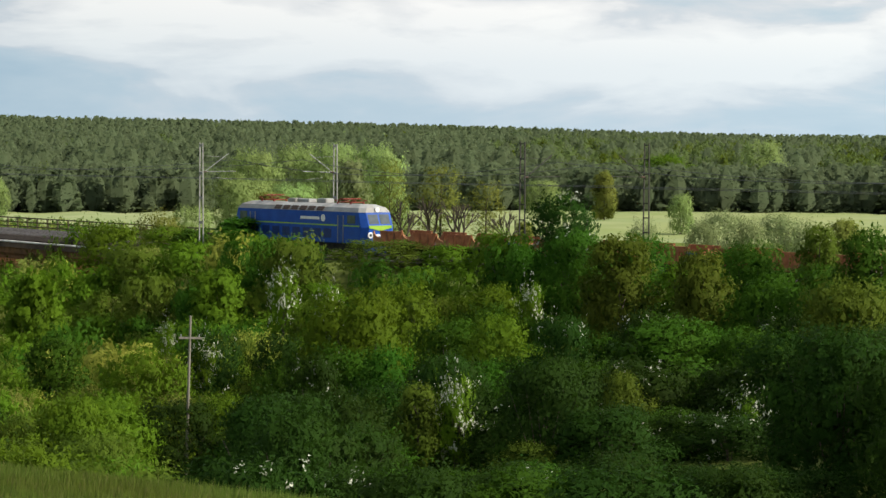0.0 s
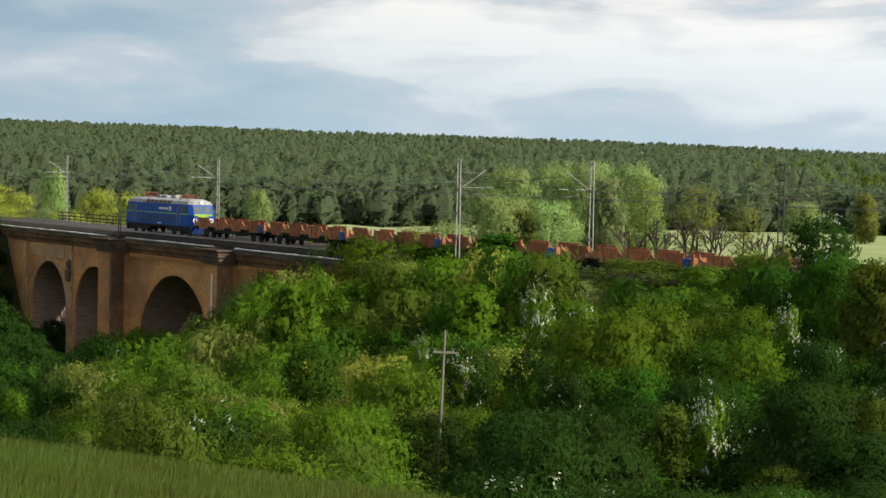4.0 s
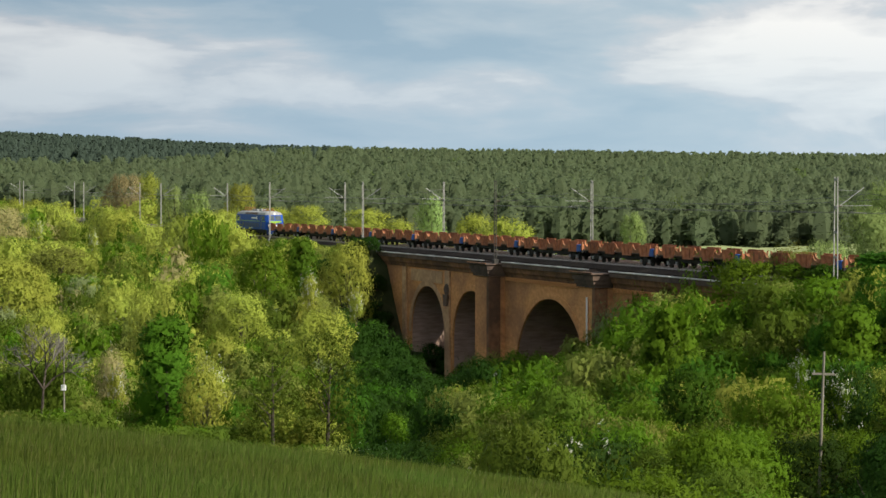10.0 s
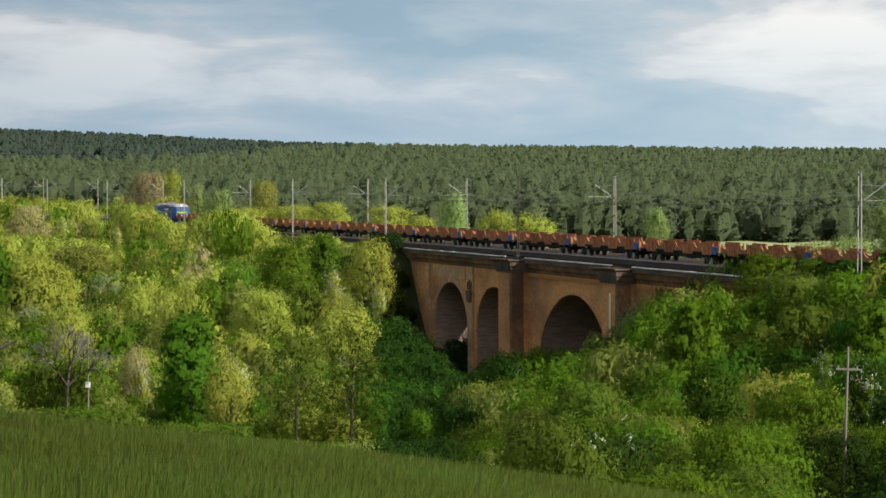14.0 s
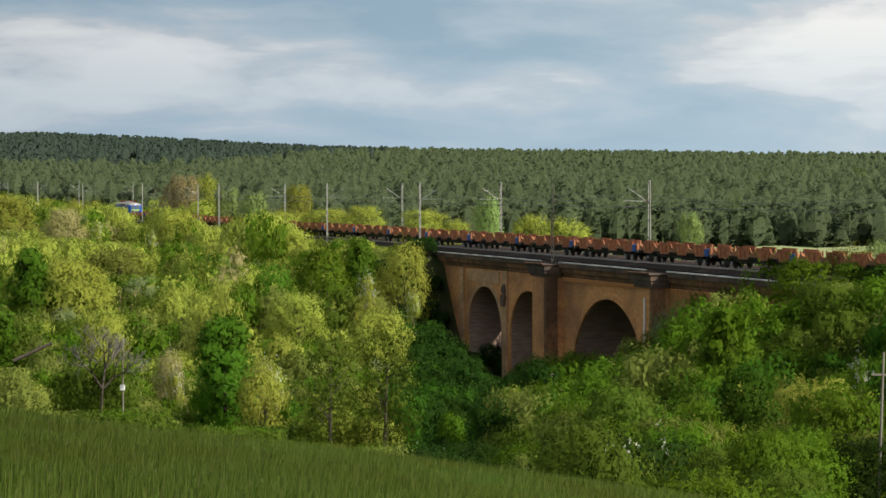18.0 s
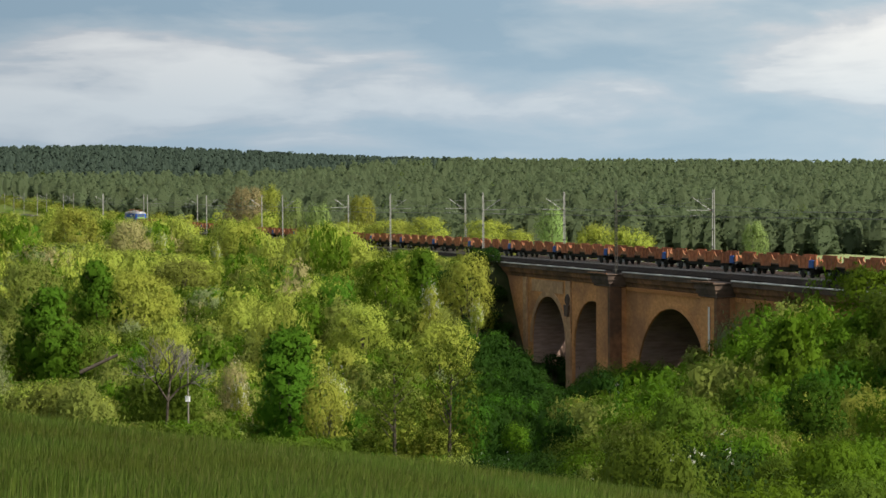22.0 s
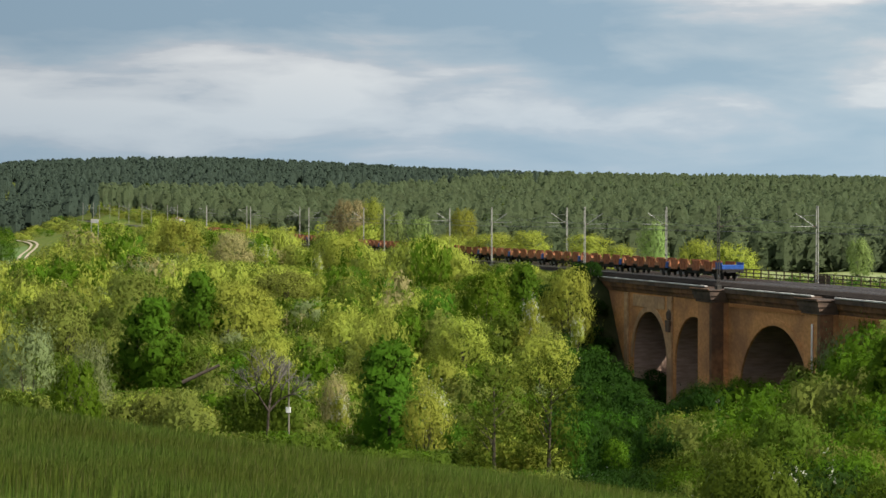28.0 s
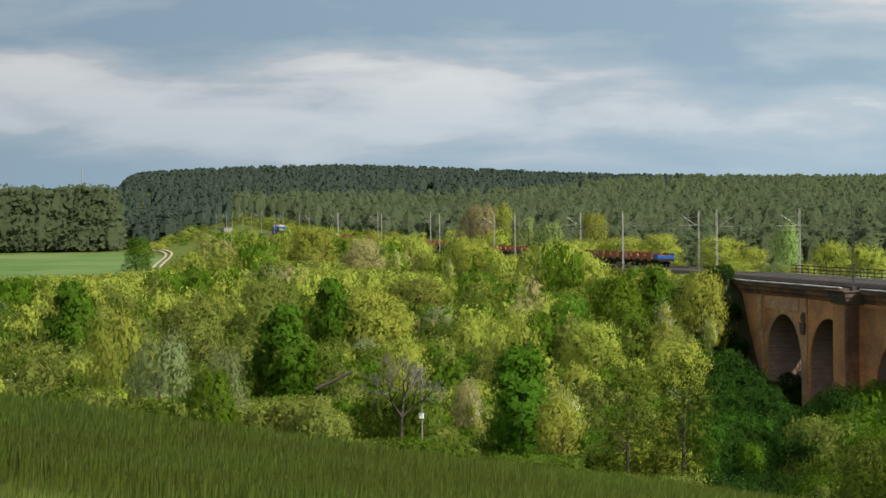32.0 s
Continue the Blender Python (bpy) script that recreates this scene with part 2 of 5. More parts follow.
TIMBER = mat("sleeper", (0.06, 0.05, 0.045), (0.12, 0.1, 0.09), 4, 0.9)
CONCRETE = mat("pale_concrete", (0.26, 0.26, 0.24), (0.36, 0.355, 0.34), 2.5, 0.85, big_scale=0.5, c3=(0.3, 0.29, 0.27), amount=0.5)
OLDSTEEL = mat("rusty_dark_steel", (0.06, 0.045, 0.038), (0.12, 0.075, 0.055), 4, 0.7, 0.3)
MASTDARK = mat("dark_painted_steel", (0.03, 0.03, 0.027), (0.06, 0.055, 0.048), 4, 0.7, 0.2)
GALV = mat("galvanised_steel", (0.24, 0.245, 0.25), (0.34, 0.345, 0.35), 5, 0.5, 0.5)
WIRE = mat("copper_wire", (0.09, 0.1, 0.095), (0.12, 0.13, 0.12), 5, 0.5, 0.6)
FENCE = mat("ochre_railing", (0.06, 0.052, 0.026), (0.11, 0.094, 0.045), 3, 0.7, 0.1)
RUST = mat("rusted_steel", (0.28, 0.095, 0.045), (0.46, 0.175, 0.08), 2.2, 0.85, 0.1, big_scale=0.4, c3=(0.16, 0.1, 0.075), amount=0.7, spread=0.3)
RUST2 = mat("pale_rusted_steel", (0.28, 0.12, 0.06), (0.4, 0.2, 0.1), 2.2, 0.85, 0.1, spread=0.2)
BLACK = mat("grimy_black_steel", (0.012, 0.012, 0.013), (0.035, 0.032, 0.03), 3, 0.7, 0.3)
BLUE = mat("blue_paint", (0.012, 0.065, 0.32), (0.016, 0.085, 0.4), 1.2, 0.55, 0.0, big_scale=0.5, c3=(0.03, 0.08, 0.25), amount=0.4, spec=0.2)
BLUE2 = mat("worn_blue_paint", (0.013, 0.065, 0.27), (0.025, 0.09, 0.34), 2.5, 0.5, spread=0.2)
DARKBLUE = mat("dark_blue_panel", (0.006, 0.022, 0.11), (0.01, 0.035, 0.16), 2, 0.4)
GREEN = mat("lime_stripe", (0.25, 0.45, 0.04), (0.3, 0.5, 0.06), 2, 0.4)
ROOF = mat("pale_grey_roof", (0.25, 0.26, 0.26), (0.36, 0.36, 0.355), 1.5, 0.6, big_scale=0.6, c3=(0.2, 0.18, 0.16), amount=0.7)
WHITE = mat("white_paint", (0.7, 0.7, 0.7), (0.8, 0.8, 0.8), 2, 0.5)
RED = mat("red_oxide_paint", (0.2, 0.04, 0.025), (0.3, 0.06, 0.04), 4, 0.6)
GLASS = mat("dark_window_glass", (0.05, 0.07, 0.08), (0.08, 0.1, 0.12), 2, 0.1, 0.0, spec=0.5)
WOOD = mat("weathered_pole_wood", (0.17, 0.155, 0.12), (0.26, 0.24, 0.195), 4, 0.9, stretch=(1, 1, 0.1), bump=0.3)
PORCELAIN = mat("white_porcelain", (0.75, 0.75, 0.73), (0.82, 0.82, 0.8), 3, 0.3)
GRAFFITI = mat("pale_blue_spray_paint", (0.22, 0.36, 0.42), (0.4, 0.5, 0.54), 0.9, 0.8, big_scale=0.5, c3=(0.1, 0.14, 0.18), amount=0.8)

# ---- mesh helpers ----


class Shape:
    """Gathers vertices and faces for one mesh."""

    def __init__(self):
        self.v, self.f = [], []

    def add(self, verts, faces):
        k = len(self.v)
        self.v += [tuple(p) for p in verts]
        self.f += [tuple(i + k for i in fc) for fc in faces]
        return self

    def box(self, x0, x1, y0, y1, z0, z1):
        vs = [(x, y, z) for z in (z0, z1) for y in (y0, y1) for x in (x0, x1)]
        return self.add(vs, [(0, 2, 3, 1), (4, 5, 7, 6), (0, 1, 5, 4), (2, 6, 7, 3), (0, 4, 6, 2), (1, 3, 7, 5)])

    def tube(self, a, b, r0, r1=None, seg=8, caps=True):
        a, b = Vector(a), Vector(b)
        r1 = r0 if r1 is None else r1
        d = (b - a).normalized()
        p = d.orthogonal().normalized()
        q = d.cross(p)
        vs = []
        for c, r in ((a, r0), (b, r1)):
            for i in range(seg):
                t = 2 * math.pi * i / seg
                vs.append(c + (p * math.cos(t) + q * math.sin(t)) * r)
        fs = [(i, (i + 1) % seg, seg + (i + 1) % seg, seg + i) for i in range(seg)]
        if caps:
            fs += [tuple(range(seg - 1, -1, -1)), tuple(range(seg, 2 * seg))]
        return self.add(vs, fs)

    def prism(self, outline, axis, lo, hi):
        """A flat outline drawn out along an axis: outline in (y, z) for x, (x, z) for y, (x, y) for z."""
        n = len(outline)

        def at(p, h):
            return {"x": (h, p[0], p[1]), "y": (p[0], h, p[1]), "z": (p[0], p[1], h)}[axis]

        vs = [at(p, lo) for p in outline] + [at(p, hi) for p in outline]
        fs = [(i, (i + 1) % n, n + (i + 1) % n, n + i) for i in range(n)]
        fs += [tuple(range(n - 1, -1, -1)), tuple(range(n, 2 * n))]
        return self.add(vs, fs)

    def mesh(self, name, bevel=0.0):
        me = bpy.data.meshes.new(name)
        me.from_pydata(self.v, [], self.f)
        bm = bmesh.new()
        bm.from_mesh(me)
        bmesh.ops.recalc_face_normals(bm, faces=bm.faces)
        if bevel:
            bmesh.ops.bevel(bm, geom=list(bm.edges), offset=bevel, segments=1, affect="EDGES", clamp_overlap=True)
        bm.to_mesh(me)
        bm.free()
        return me


def part(name, shape, material, parent=None, label="", bevel=0.0, smooth=False):
    me = shape if isinstance(shape, bpy.types.Mesh) else shape.mesh(name, bevel)
    if material and not me.materials:
        me.materials.append(material)
    if smooth:
        me.shade_smooth()
    ob = new(name, me)
    ob.parent = parent
    if label:
        ob["label"] = label
    return ob


def again(ob, m):
    """One more part on the same mesh, under the same parent."""
    o = bpy.data.objects.new(ob.name.split(".")[0], ob.data)
    scene.collection.objects.link(o)
    o.parent, o.matrix_basis = ob.parent, m
    return o


def thing(name, m, label, category, group="", kind=""):
    ob = new(name)
    ob.matrix_basis = m
    return tagged(ob, label, category, group, kind)


def quads_mesh(name, V, mi, mats, N=None):
    """A mesh of loose four-cornered leaves: V holds four corners after four, mi a material for each."""
    n = len(V) // 4
    me = bpy.data.meshes.new(name)
    me.vertices.add(4 * n)
    me.vertices.foreach_set("co", np.ascontiguousarray(V, dtype=np.float32).ravel())
    me.loops.add(4 * n)
    me.loops.foreach_set("vertex_index", np.arange(4 * n, dtype=np.int32))
    me.polygons.add(n)
    me.polygons.foreach_set("loop_start", np.arange(0, 4 * n, 4, dtype=np.int32))
    me.polygons.foreach_set("material_index", np.asarray(mi, dtype=np.int32))
    for m in mats:
        me.materials.append(m)
    me.update(calc_edges=True)
    if N is not None:      # soft shading: each leaf takes the slope of its clump
        at = me.attributes.new("custom_normal", "FLOAT_VECTOR", "POINT")
        at.data.foreach_set("vector", np.repeat(np.asarray(N, dtype=np.float32), 4, axis=0).ravel())
        me.update()
    return me


# ---- the line: its axis is straight over the bridge and bends a little to the left beyond it ----
BX, BY = -9.7, 230.0
UX, UY = -0.4206, 0.9072          # along the line, away
NX, NY = -0.9072, -0.4206         # across it, towards the field


def bend(s):
    return 0.021 * (math.sqrt((s - 95) ** 2 + 900) + (s - 95)) / 2 if s > -300 else 0.0


def rise(s):
    """The line climbs gently beyond the viaduct."""
    return 0.0036 * (math.sqrt((s - 180) ** 2 + 2500) + (s - 180))


def on_line(s, n, z=0.0):
    n = n + bend(s)
    return Vector((BX + s * UX + n * NX, BY + s * UY + n * NY, z + (rise(s) if s > 60 else 0.0)))


def heading(s):
    d = on_line(s + 2, 0) - on_line(s - 2, 0)
    return math.degrees(math.atan2(d.y, d.x))


def line_pose(s, n, z=0.0):
    return pose(*on_line(s, n, z), 0, 0, heading(s))


NEAR_TRACK, FAR_TRACK = -2.6, -6.7
BRIDGE = (-62.0, 43.0)

# ---- the ground ----
LAND = np.array([
    (-21, 243, -17), (-40, 205, -15), (-90, 150, -11), (-40, 145, -9.5), (-45, 95, -13), (-5, 196, -15.5),
    (-70, 245, -12), (-45, 278, -5), (-110, 330, -4.5), (-150, 250, -9), (-160, 400, -4), (-130, 200, -14),
    (-230, 330, -6), (-200, 480, -5.5), (10, 178, -10), (16, 160, -7.5), (26, 135, -6.0), (40, 100, -5),
    (24, 100, -7.5), (4, 130, -12), (-12, 165, -15), (30, 60, -4), (60, 60, -1), (60, 160, -5),
    (30, 240, -7), (0, 300, -7), (-30, 350, -6.5), (120, 160, -5), (-140, 90, -14), (-34.8, 247.6, -7.5), (-34, 227.5, -10.5), (-31.9, 260, -7), (-25.5, 250, -14.5), (-17, 254, -17), (-13, 248, -17.5)], dtype=float)


def rbf_weights():
    p = LAND[:, :2]
    d = np.hypot(*(p[:, None] - p[None]).transpose(2, 0, 1))
    n = len(p)
    A = np.zeros((n + 1, n + 1))
    A[:n, :n], A[n, :n], A[:n, n] = d, 1, 1
    return np.linalg.solve(A + np.diag([1e-6] * n + [0]), np.append(LAND[:, 2], 0))


RBF = rbf_weights()


def smooth(a, b, x):
    t = np.clip((x - a) / (b - a), 0, 1)
    return t * t * (3 - 2 * t)


def field_z(x, y):
    return 6.16 - 0.105 * x - 0.08 * y - 0.028 * (x + np.sqrt(x * x + 1))


def ground(x, y):
    """Height of the ground, for arrays or numbers."""
    x, y = np.asarray(x, float), np.asarray(y, float)
    d = np.hypot(x[..., None] - LAND[:, 0], y[..., None] - LAND[:, 1])
    z = d @ RBF[:-1] + RBF[-1]
    r = np.hypot(x, y)
    yaw = np.degrees(np.arctan2(-x, y))
    # far off: a plain, then wooded rises
    up = np.clip((r - 545) / 880, 0, 1)
    hill = 25 * up + 23 * smooth(1150, 1800, r) * np.exp(-((yaw - 18) / 9) ** 2) * (1 - smooth(22.2, 24.5, yaw)) \
        + 3 * smooth(900, 1600, r) * np.exp(-((yaw - 5) / 9) ** 2) - 9 * up * np.exp(-((yaw + 25) / 11) ** 2) \
        - 22 * up * smooth(19.8, 23, yaw) * (1 - smooth(1100, 1500, r) * (1 - smooth(22.6, 24, yaw)))
    z = z + (-5.5 + hill - z) * smooth(330, 470, r)
    # the railway bank
    s, n = (x - BX) * UX + (y - BY) * UY, (x - BX) * NX + (y - BY) * NY
    n = n - 0.021 * (np.sqrt((s - 95) ** 2 + 900) + (s - 95)) / 2
    off = np.abs(n + 4.65) - 6.2
    gap = np.maximum(0, np.minimum(s - BRIDGE[0] - 2, BRIDGE[1] - 2 - s))
    climb = np.where(s > 60, 0.0036 * (np.sqrt((s - 180) ** 2 + 2500) + (s - 180)), 0)
    bank = -0.55 + climb - np.maximum(0, off) / (1.7 + 1.0 * smooth(42, 62, s)) - gap * 1.6
    z = np.where(r < 1200, np.maximum(z, bank), z)
    z = np.where((off < 0) & (gap <= 0) & (r < 1200), -0.55 + climb, z)
    # the rye field in front breaks off into the valley
    f = field_z(x, y)
    f = np.where(y > 17, f - 0.10 * (y - 17) - 0.004 * (y - 17) ** 2, f)
    w = 1 - smooth(24, 60, y)
    return f * w + z * (1 - w)


def gz(x, y):
    return float(ground(np.array(x), np.array(y)))


def build_ground():
    rings = np.concatenate([np.linspace(2, 30, 24), np.geomspace(32, 120, 34), np.linspace(123, 420, 110), np.geomspace(430, 4600, 46)])
    yaws = np.radians(np.concatenate([np.arange(-42, 42, 0.45), np.arange(42, 318, 6)]))
    R, A = np.meshgrid(rings, yaws, indexing="ij")
    X, Y = -R * np.sin(A), R * np.cos(A)
    Z = ground(X, Y) + 0.25 * np.sin(X * 0.31 + 2) * np.cos(Y * 0.27) * smooth(60, 100, R)
    nr, na = R.shape
    V = np.concatenate([[(0, 0, field_z(0, 0))], np.stack([X, Y, Z], -1).reshape(-1, 3)])
    F, mi = [], []
    for i in range(nr - 1):
        for j in range(na):
            k = (j + 1) % na
            F.append((1 + i * na + j, 1 + i * na + k, 1 + (i + 1) * na + k, 1 + (i + 1) * na + j))
            yw, r = math.degrees(yaws[j]), rings[i]
            m = 3 if r < 34 else 0
            gx, gy = -r * math.sin(yaws[j]) - BX, r * math.cos(yaws[j]) - BY
            # ground under and beside the viaduct takes the shade-dark colour
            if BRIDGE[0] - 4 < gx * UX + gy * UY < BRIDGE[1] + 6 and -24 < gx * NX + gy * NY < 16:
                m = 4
            if 400 < r < 830 and 21.9 + 0.0016 * max(0, r - 700) < yw < 60:
                m = 1
            elif 300 < r < 540 and -30 < yw < 9:
                m = 2
            elif r > 830 and yw > 40:
                m = 1
            mi.append(m)
    for j in range(na):
        F.append((0, 1 + (j + 1) % na, 1 + j))
        mi.append(3)
    me = bpy.data.meshes.new("ground")
    me.from_pydata(V.tolist(), [], [f[::-1] for f in F])
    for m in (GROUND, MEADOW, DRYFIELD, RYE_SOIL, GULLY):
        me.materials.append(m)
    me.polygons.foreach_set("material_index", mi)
    me.shade_smooth()
    tagged(new("ground", me), "grassy valley and meadows with earth showing", "ground", kind="structure")


build_ground()

# ---- the viaduct ----


def arch_line(c, r, top, foot, seg=20):
    """Outline of one opening from its far side to its near one."""
    zc = top - r
    pts = [(c + r, foot)]
    pts += [(c + r * math.cos(math.pi * i / seg), zc + r * math.sin(math.pi * i / seg)) for i in range(seg + 1)]
    return pts + [(c - r, foot)]


ARCHES = [(24.4, 6.0, -4.5), (9.6, 6.0, -4.4), (-13.35, 9.75, -4.2), (-36.0, 6.0, -4.4), (-51.0, 6.0, -4.5)]


def build_viaduct():
    # own space: x along the line, y towards the field, z up
    ob = thing("viaduct", pose(BX, BY, 0, 0, 0, math.degrees(math.atan2(UY, UX))),
               "old red brick railway viaduct with round arches and sooty cornice", "viaduct", kind="structure")
    W = -9.4
    foot = -24.0
    pts = [(BRIDGE[1], -1.5), (BRIDGE[1], foot)]
    for a in ARCHES:
        pts += arch_line(*a, foot)
    pts += [(BRIDGE[0], foot), (BRIDGE[0], -1.5)]
    part("arch_wall", Shape().prism(pts, "y", W, 0.0), BRICK, ob, "weathered red brick arches and piers")
    # the ring of each arch stands a little proud
    for c, r, top in ARCHES:
        rw = 0.75
        a = [(c + (r + rw) * math.cos(math.pi * i / 24), top - r + (r + rw) * math.sin(math.pi * i / 24)) for i in range(25)]
        b = [(c + (r + 0.02) * math.cos(math.pi * i / 24), top - r + (r + 0.02) * math.sin(math.pi * i / 24)) for i in range(24, -1, -1)]
        sh = Shape()
        for i in range(24):
            sh.prism([a[i], a[i + 1], b[23 - i], b[24 - i]], "y", 0.003, 0.09)
        part("arch_ring", sh, BRICK2 if r < 8 and c > 20 else BRICK, ob)
        # the vault and the pier walls within are lined in greyer brick
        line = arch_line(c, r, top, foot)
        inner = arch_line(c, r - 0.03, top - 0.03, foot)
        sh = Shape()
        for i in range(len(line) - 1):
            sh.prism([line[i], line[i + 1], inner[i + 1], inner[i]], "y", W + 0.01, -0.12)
        part("vault_lining", sh, VAULT_BRICK, ob, "greyish brown brick vault")
    # pilasters at the main piers
    for c, w in ((1.6, 4.4), (-26.7, 4.0)):
        part("pilaster", Shape().box(c - w / 2, c + w / 2, -0.2, 1.9, foot, -2.3), BRICK, ob, "projecting brick pilaster", bevel=0.08)
        # dark strip: corner streak, plus the pilaster side's shade put into colour
        part("pilaster_edge", Shape().box(c - w / 2 - 0.12, c - w / 2 + 0.55, 0.6, 2.02, foot, -2.35), CORNICE2, ob, "stained brick edge, darkened for the shaded side")
        sh = Shape()
        for k, (z0, z1, o) in enumerate(((-2.3, -1.95, 0.18), (-1.95, -1.55, 0.36), (-1.55, -1.0, 0.5))):
            sh.box(c - w / 2 - o, c + w / 2 + o, -0.3, 1.9 + o, z0, z1)
        part("pilaster_cap", sh, CORNICE, ob, "stepped sooty brick cap")
        part("cap_slab", Shape().box(c - w / 2 - 0.65, c + w / 2 + 0.65, -0.3, 2.65, -1.0, -0.85), CORNICE, ob, "dark stone slab", bevel=0.04)
        for x0 in (c - w / 2 - 0.65, c):
            part("coping_slab", Shape().box(x0 + 0.02, x0 + w / 2 + 0.63, 2.52, 2.7, -0.85, -0.74), CORNICE2, ob, bevel=0.02)
    # shallow strip between the small arches and at the far end
    for c, w, z1 in ((17.15, 1.5, -2.35), (32.6, 1.3, -2.35), (-43.5, 1.5, -2.35)):
        part("strip", Shape().box(c - w / 2, c + w / 2, 0.003, 0.28, foot, z1), BRICK2, ob, bevel=0.04)
    part("panel", Shape().box(19.2, 30.3, 0.003, 0.12, -4.0, -2.5), BRICK2, ob, "faded pale brick panel")
    part("ornament", Shape().tube((17.1, 0.28, -4.6), (17.1, 0.5, -4.6), 0.75, 0.5, 12), CORNICE, ob, "round carved stone boss")
    part("ornament_bracket", Shape().prism([(16.6, -6.6), (17.6, -6.6), (17.9, -5.2), (16.3, -5.2)], "y", 0.28, 0.55), CORNICE, ob)
    # cornice, coping and dentils
    for lo, hi in ((BRIDGE[0], -29.35), (-24.05, -1.25), (4.45, BRIDGE[1])):
        part("cornice", Shape().prism([(0.0, -2.3), (0.12, -2.3), (0.2, -2.0), (0.42, -1.75), (0.55, -1.2), (0.0, -1.2)], "x", lo, hi),
             CORNICE2, ob, "soot-stained moulded brick cornice")
        part("coping", Shape().box(lo, hi, -0.6, 0.72, -1.2, -0.72), CORNICE, ob)
        x = lo
        while x < hi - 0.3:
            b = min(hi, x + 2.4)
            part("coping_slab", Shape().box(x + 0.02, b - 0.02, 0.42, 0.8, -0.72, -0.60 + 0.03 * random.random()), COPING, ob, bevel=0.02)
            x += 2.4
    tooth = None
    for lo, hi in ((BRIDGE[0], -29.2), (-24.2, -1.1)):
        x = lo + 0.3
        while x < hi:
            if tooth is None:
                tooth = part("dentil", Shape().box(-0.14, 0.14, 0.003, 0.3, -0.2, 0.2), BRICK, ob)
                tooth.matrix_basis = pose(x, 0, -2.52)
            else:
                again(tooth, pose(x, 0, -2.52))
            x += 0.62
    part("deck", Shape().box(*BRIDGE, W + 0.02, -0.62, -1.49, -0.55), BALLAST, ob, "ballasted bridge deck")
    part("deck_edge", Shape().box(*BRIDGE, W - 0.3, W, -1.8, -0.45), CORNICE, ob)
    part("drain_pipe", Shape().tube((-27.0, 2.04, -3.3), (-27.0, 2.04, -10.0), 0.11, seg=8), PORCELAIN, ob, "pale metal drain pipe")
    # pale sprayed paint on the pier wall inside the far arch
    sh = Shape()
    random.seed(11)
    for i in range(9):
        x0, z0 = random.uniform(-4.6, -2.3), random.uniform(-12.7, -11.2)
        w, h = random.uniform(0.4, 0.9), random.uniform(0.3, 0.7)
        y = 30.6 - 0.012 * i
        k = len(sh.v)
        n = 9
        ring = [(y, x0 + w * math.cos(2 * math.pi * j / n) * random.uniform(0.7, 1.1), z0 + h * math.sin(2 * math.pi * j / n) * random.uniform(0.7, 1.1)) for j in range(n)]
        sh.add(ring, [tuple(range(n))])
    part("graffiti", sh, GRAFFITI, ob, "faded pale blue graffiti")
    # railing on the far edge
    rail = thing("bridge_railing", pose(BX, BY, 0, 0, 0, math.degrees(math.atan2(UY, UX))),
                 "ochre steel railing along the far edge of the viaduct", "railing")
    y = W + 0.25
    first = None
    x = BRIDGE[0] - 8
    while x < BRIDGE[1] + 3:
        if first is None:
            first = part("post", Shape().box(-0.08, 0.08, -0.06, 0.06, -0.6, 0.98), FENCE, rail)
            first.matrix_basis = pose(x, y, 0)
        else:
            again(first, pose(x, y, 0))
        x += 2.2
    for z in (0.95, 0.52, 0.08):
        part("rail_bar", Shape().box(BRIDGE[0] - 8, BRIDGE[1] + 3, y - 0.035, y + 0.035, z - 0.06, z + 0.06), FENCE, rail)
    part("cage", Shape().box(-5.6, -1.4, y - 0.9, y - 0.86, -0.5, 0.8), OLDSTEEL, rail)


build_viaduct()

# ---- tracks ----


def ribbon(pts_left, pts_right):
    n = len(pts_left)
    return Shape().add(list(pts_left) + list(pts_right), [(i, i + 1, n + i + 1, n + i) for i in range(n - 1)])


def sweep(profile, ss, n0, closed=True):
    """A cross profile of (n, z) drawn along the line."""
    k = len(profile)
    vs = [on_line(s, n0 + a, b) for s in ss for a, b in profile]
    fs = []
    for i in range(len(ss) - 1):
        for j in range(k if closed else k - 1):
            q = (j + 1) % k
            fs.append((i * k + j, i * k + q, (i + 1) * k + q, (i + 1) * k + j))
    return Shape().add(vs, fs)


def build_tracks():
    ss = [-330 + 10 * i for i in range(140)]
    for name, n0 in (("near", NEAR_TRACK), ("far", FAR_TRACK)):
        tr = thing("railway_track", Matrix(), "worn steel rails on sleepers and brown ballast", "railway track", "tracks", "structure")
        part("ballast_bed", sweep([(-2.0, -0.56), (-1.45, -0.2), (1.45, -0.2), (2.0, -0.56)], ss, n0, False), BALLAST, tr)
        for g in (-0.75, 0.75):
            part("rail", sweep([(-0.07, -0.16), (0.07, -0.16), (0.035, 0.0), (-0.035, 0.0)], ss, n0 + g), RAIL, tr)
        sl = None
        s = -95.0
        while s < 130:
            m = line_pose(s, n0, -0.2)
            if sl is None:
                sl = part("sleeper", Shape().box(-0.13, 0.13, -1.25, 1.25, -0.05, 0.035), TIMBER, tr)
                sl.matrix_basis = m
            else:
                again(sl, m)
            s += 1.3


build_tracks()

# ---- masts and wires ----


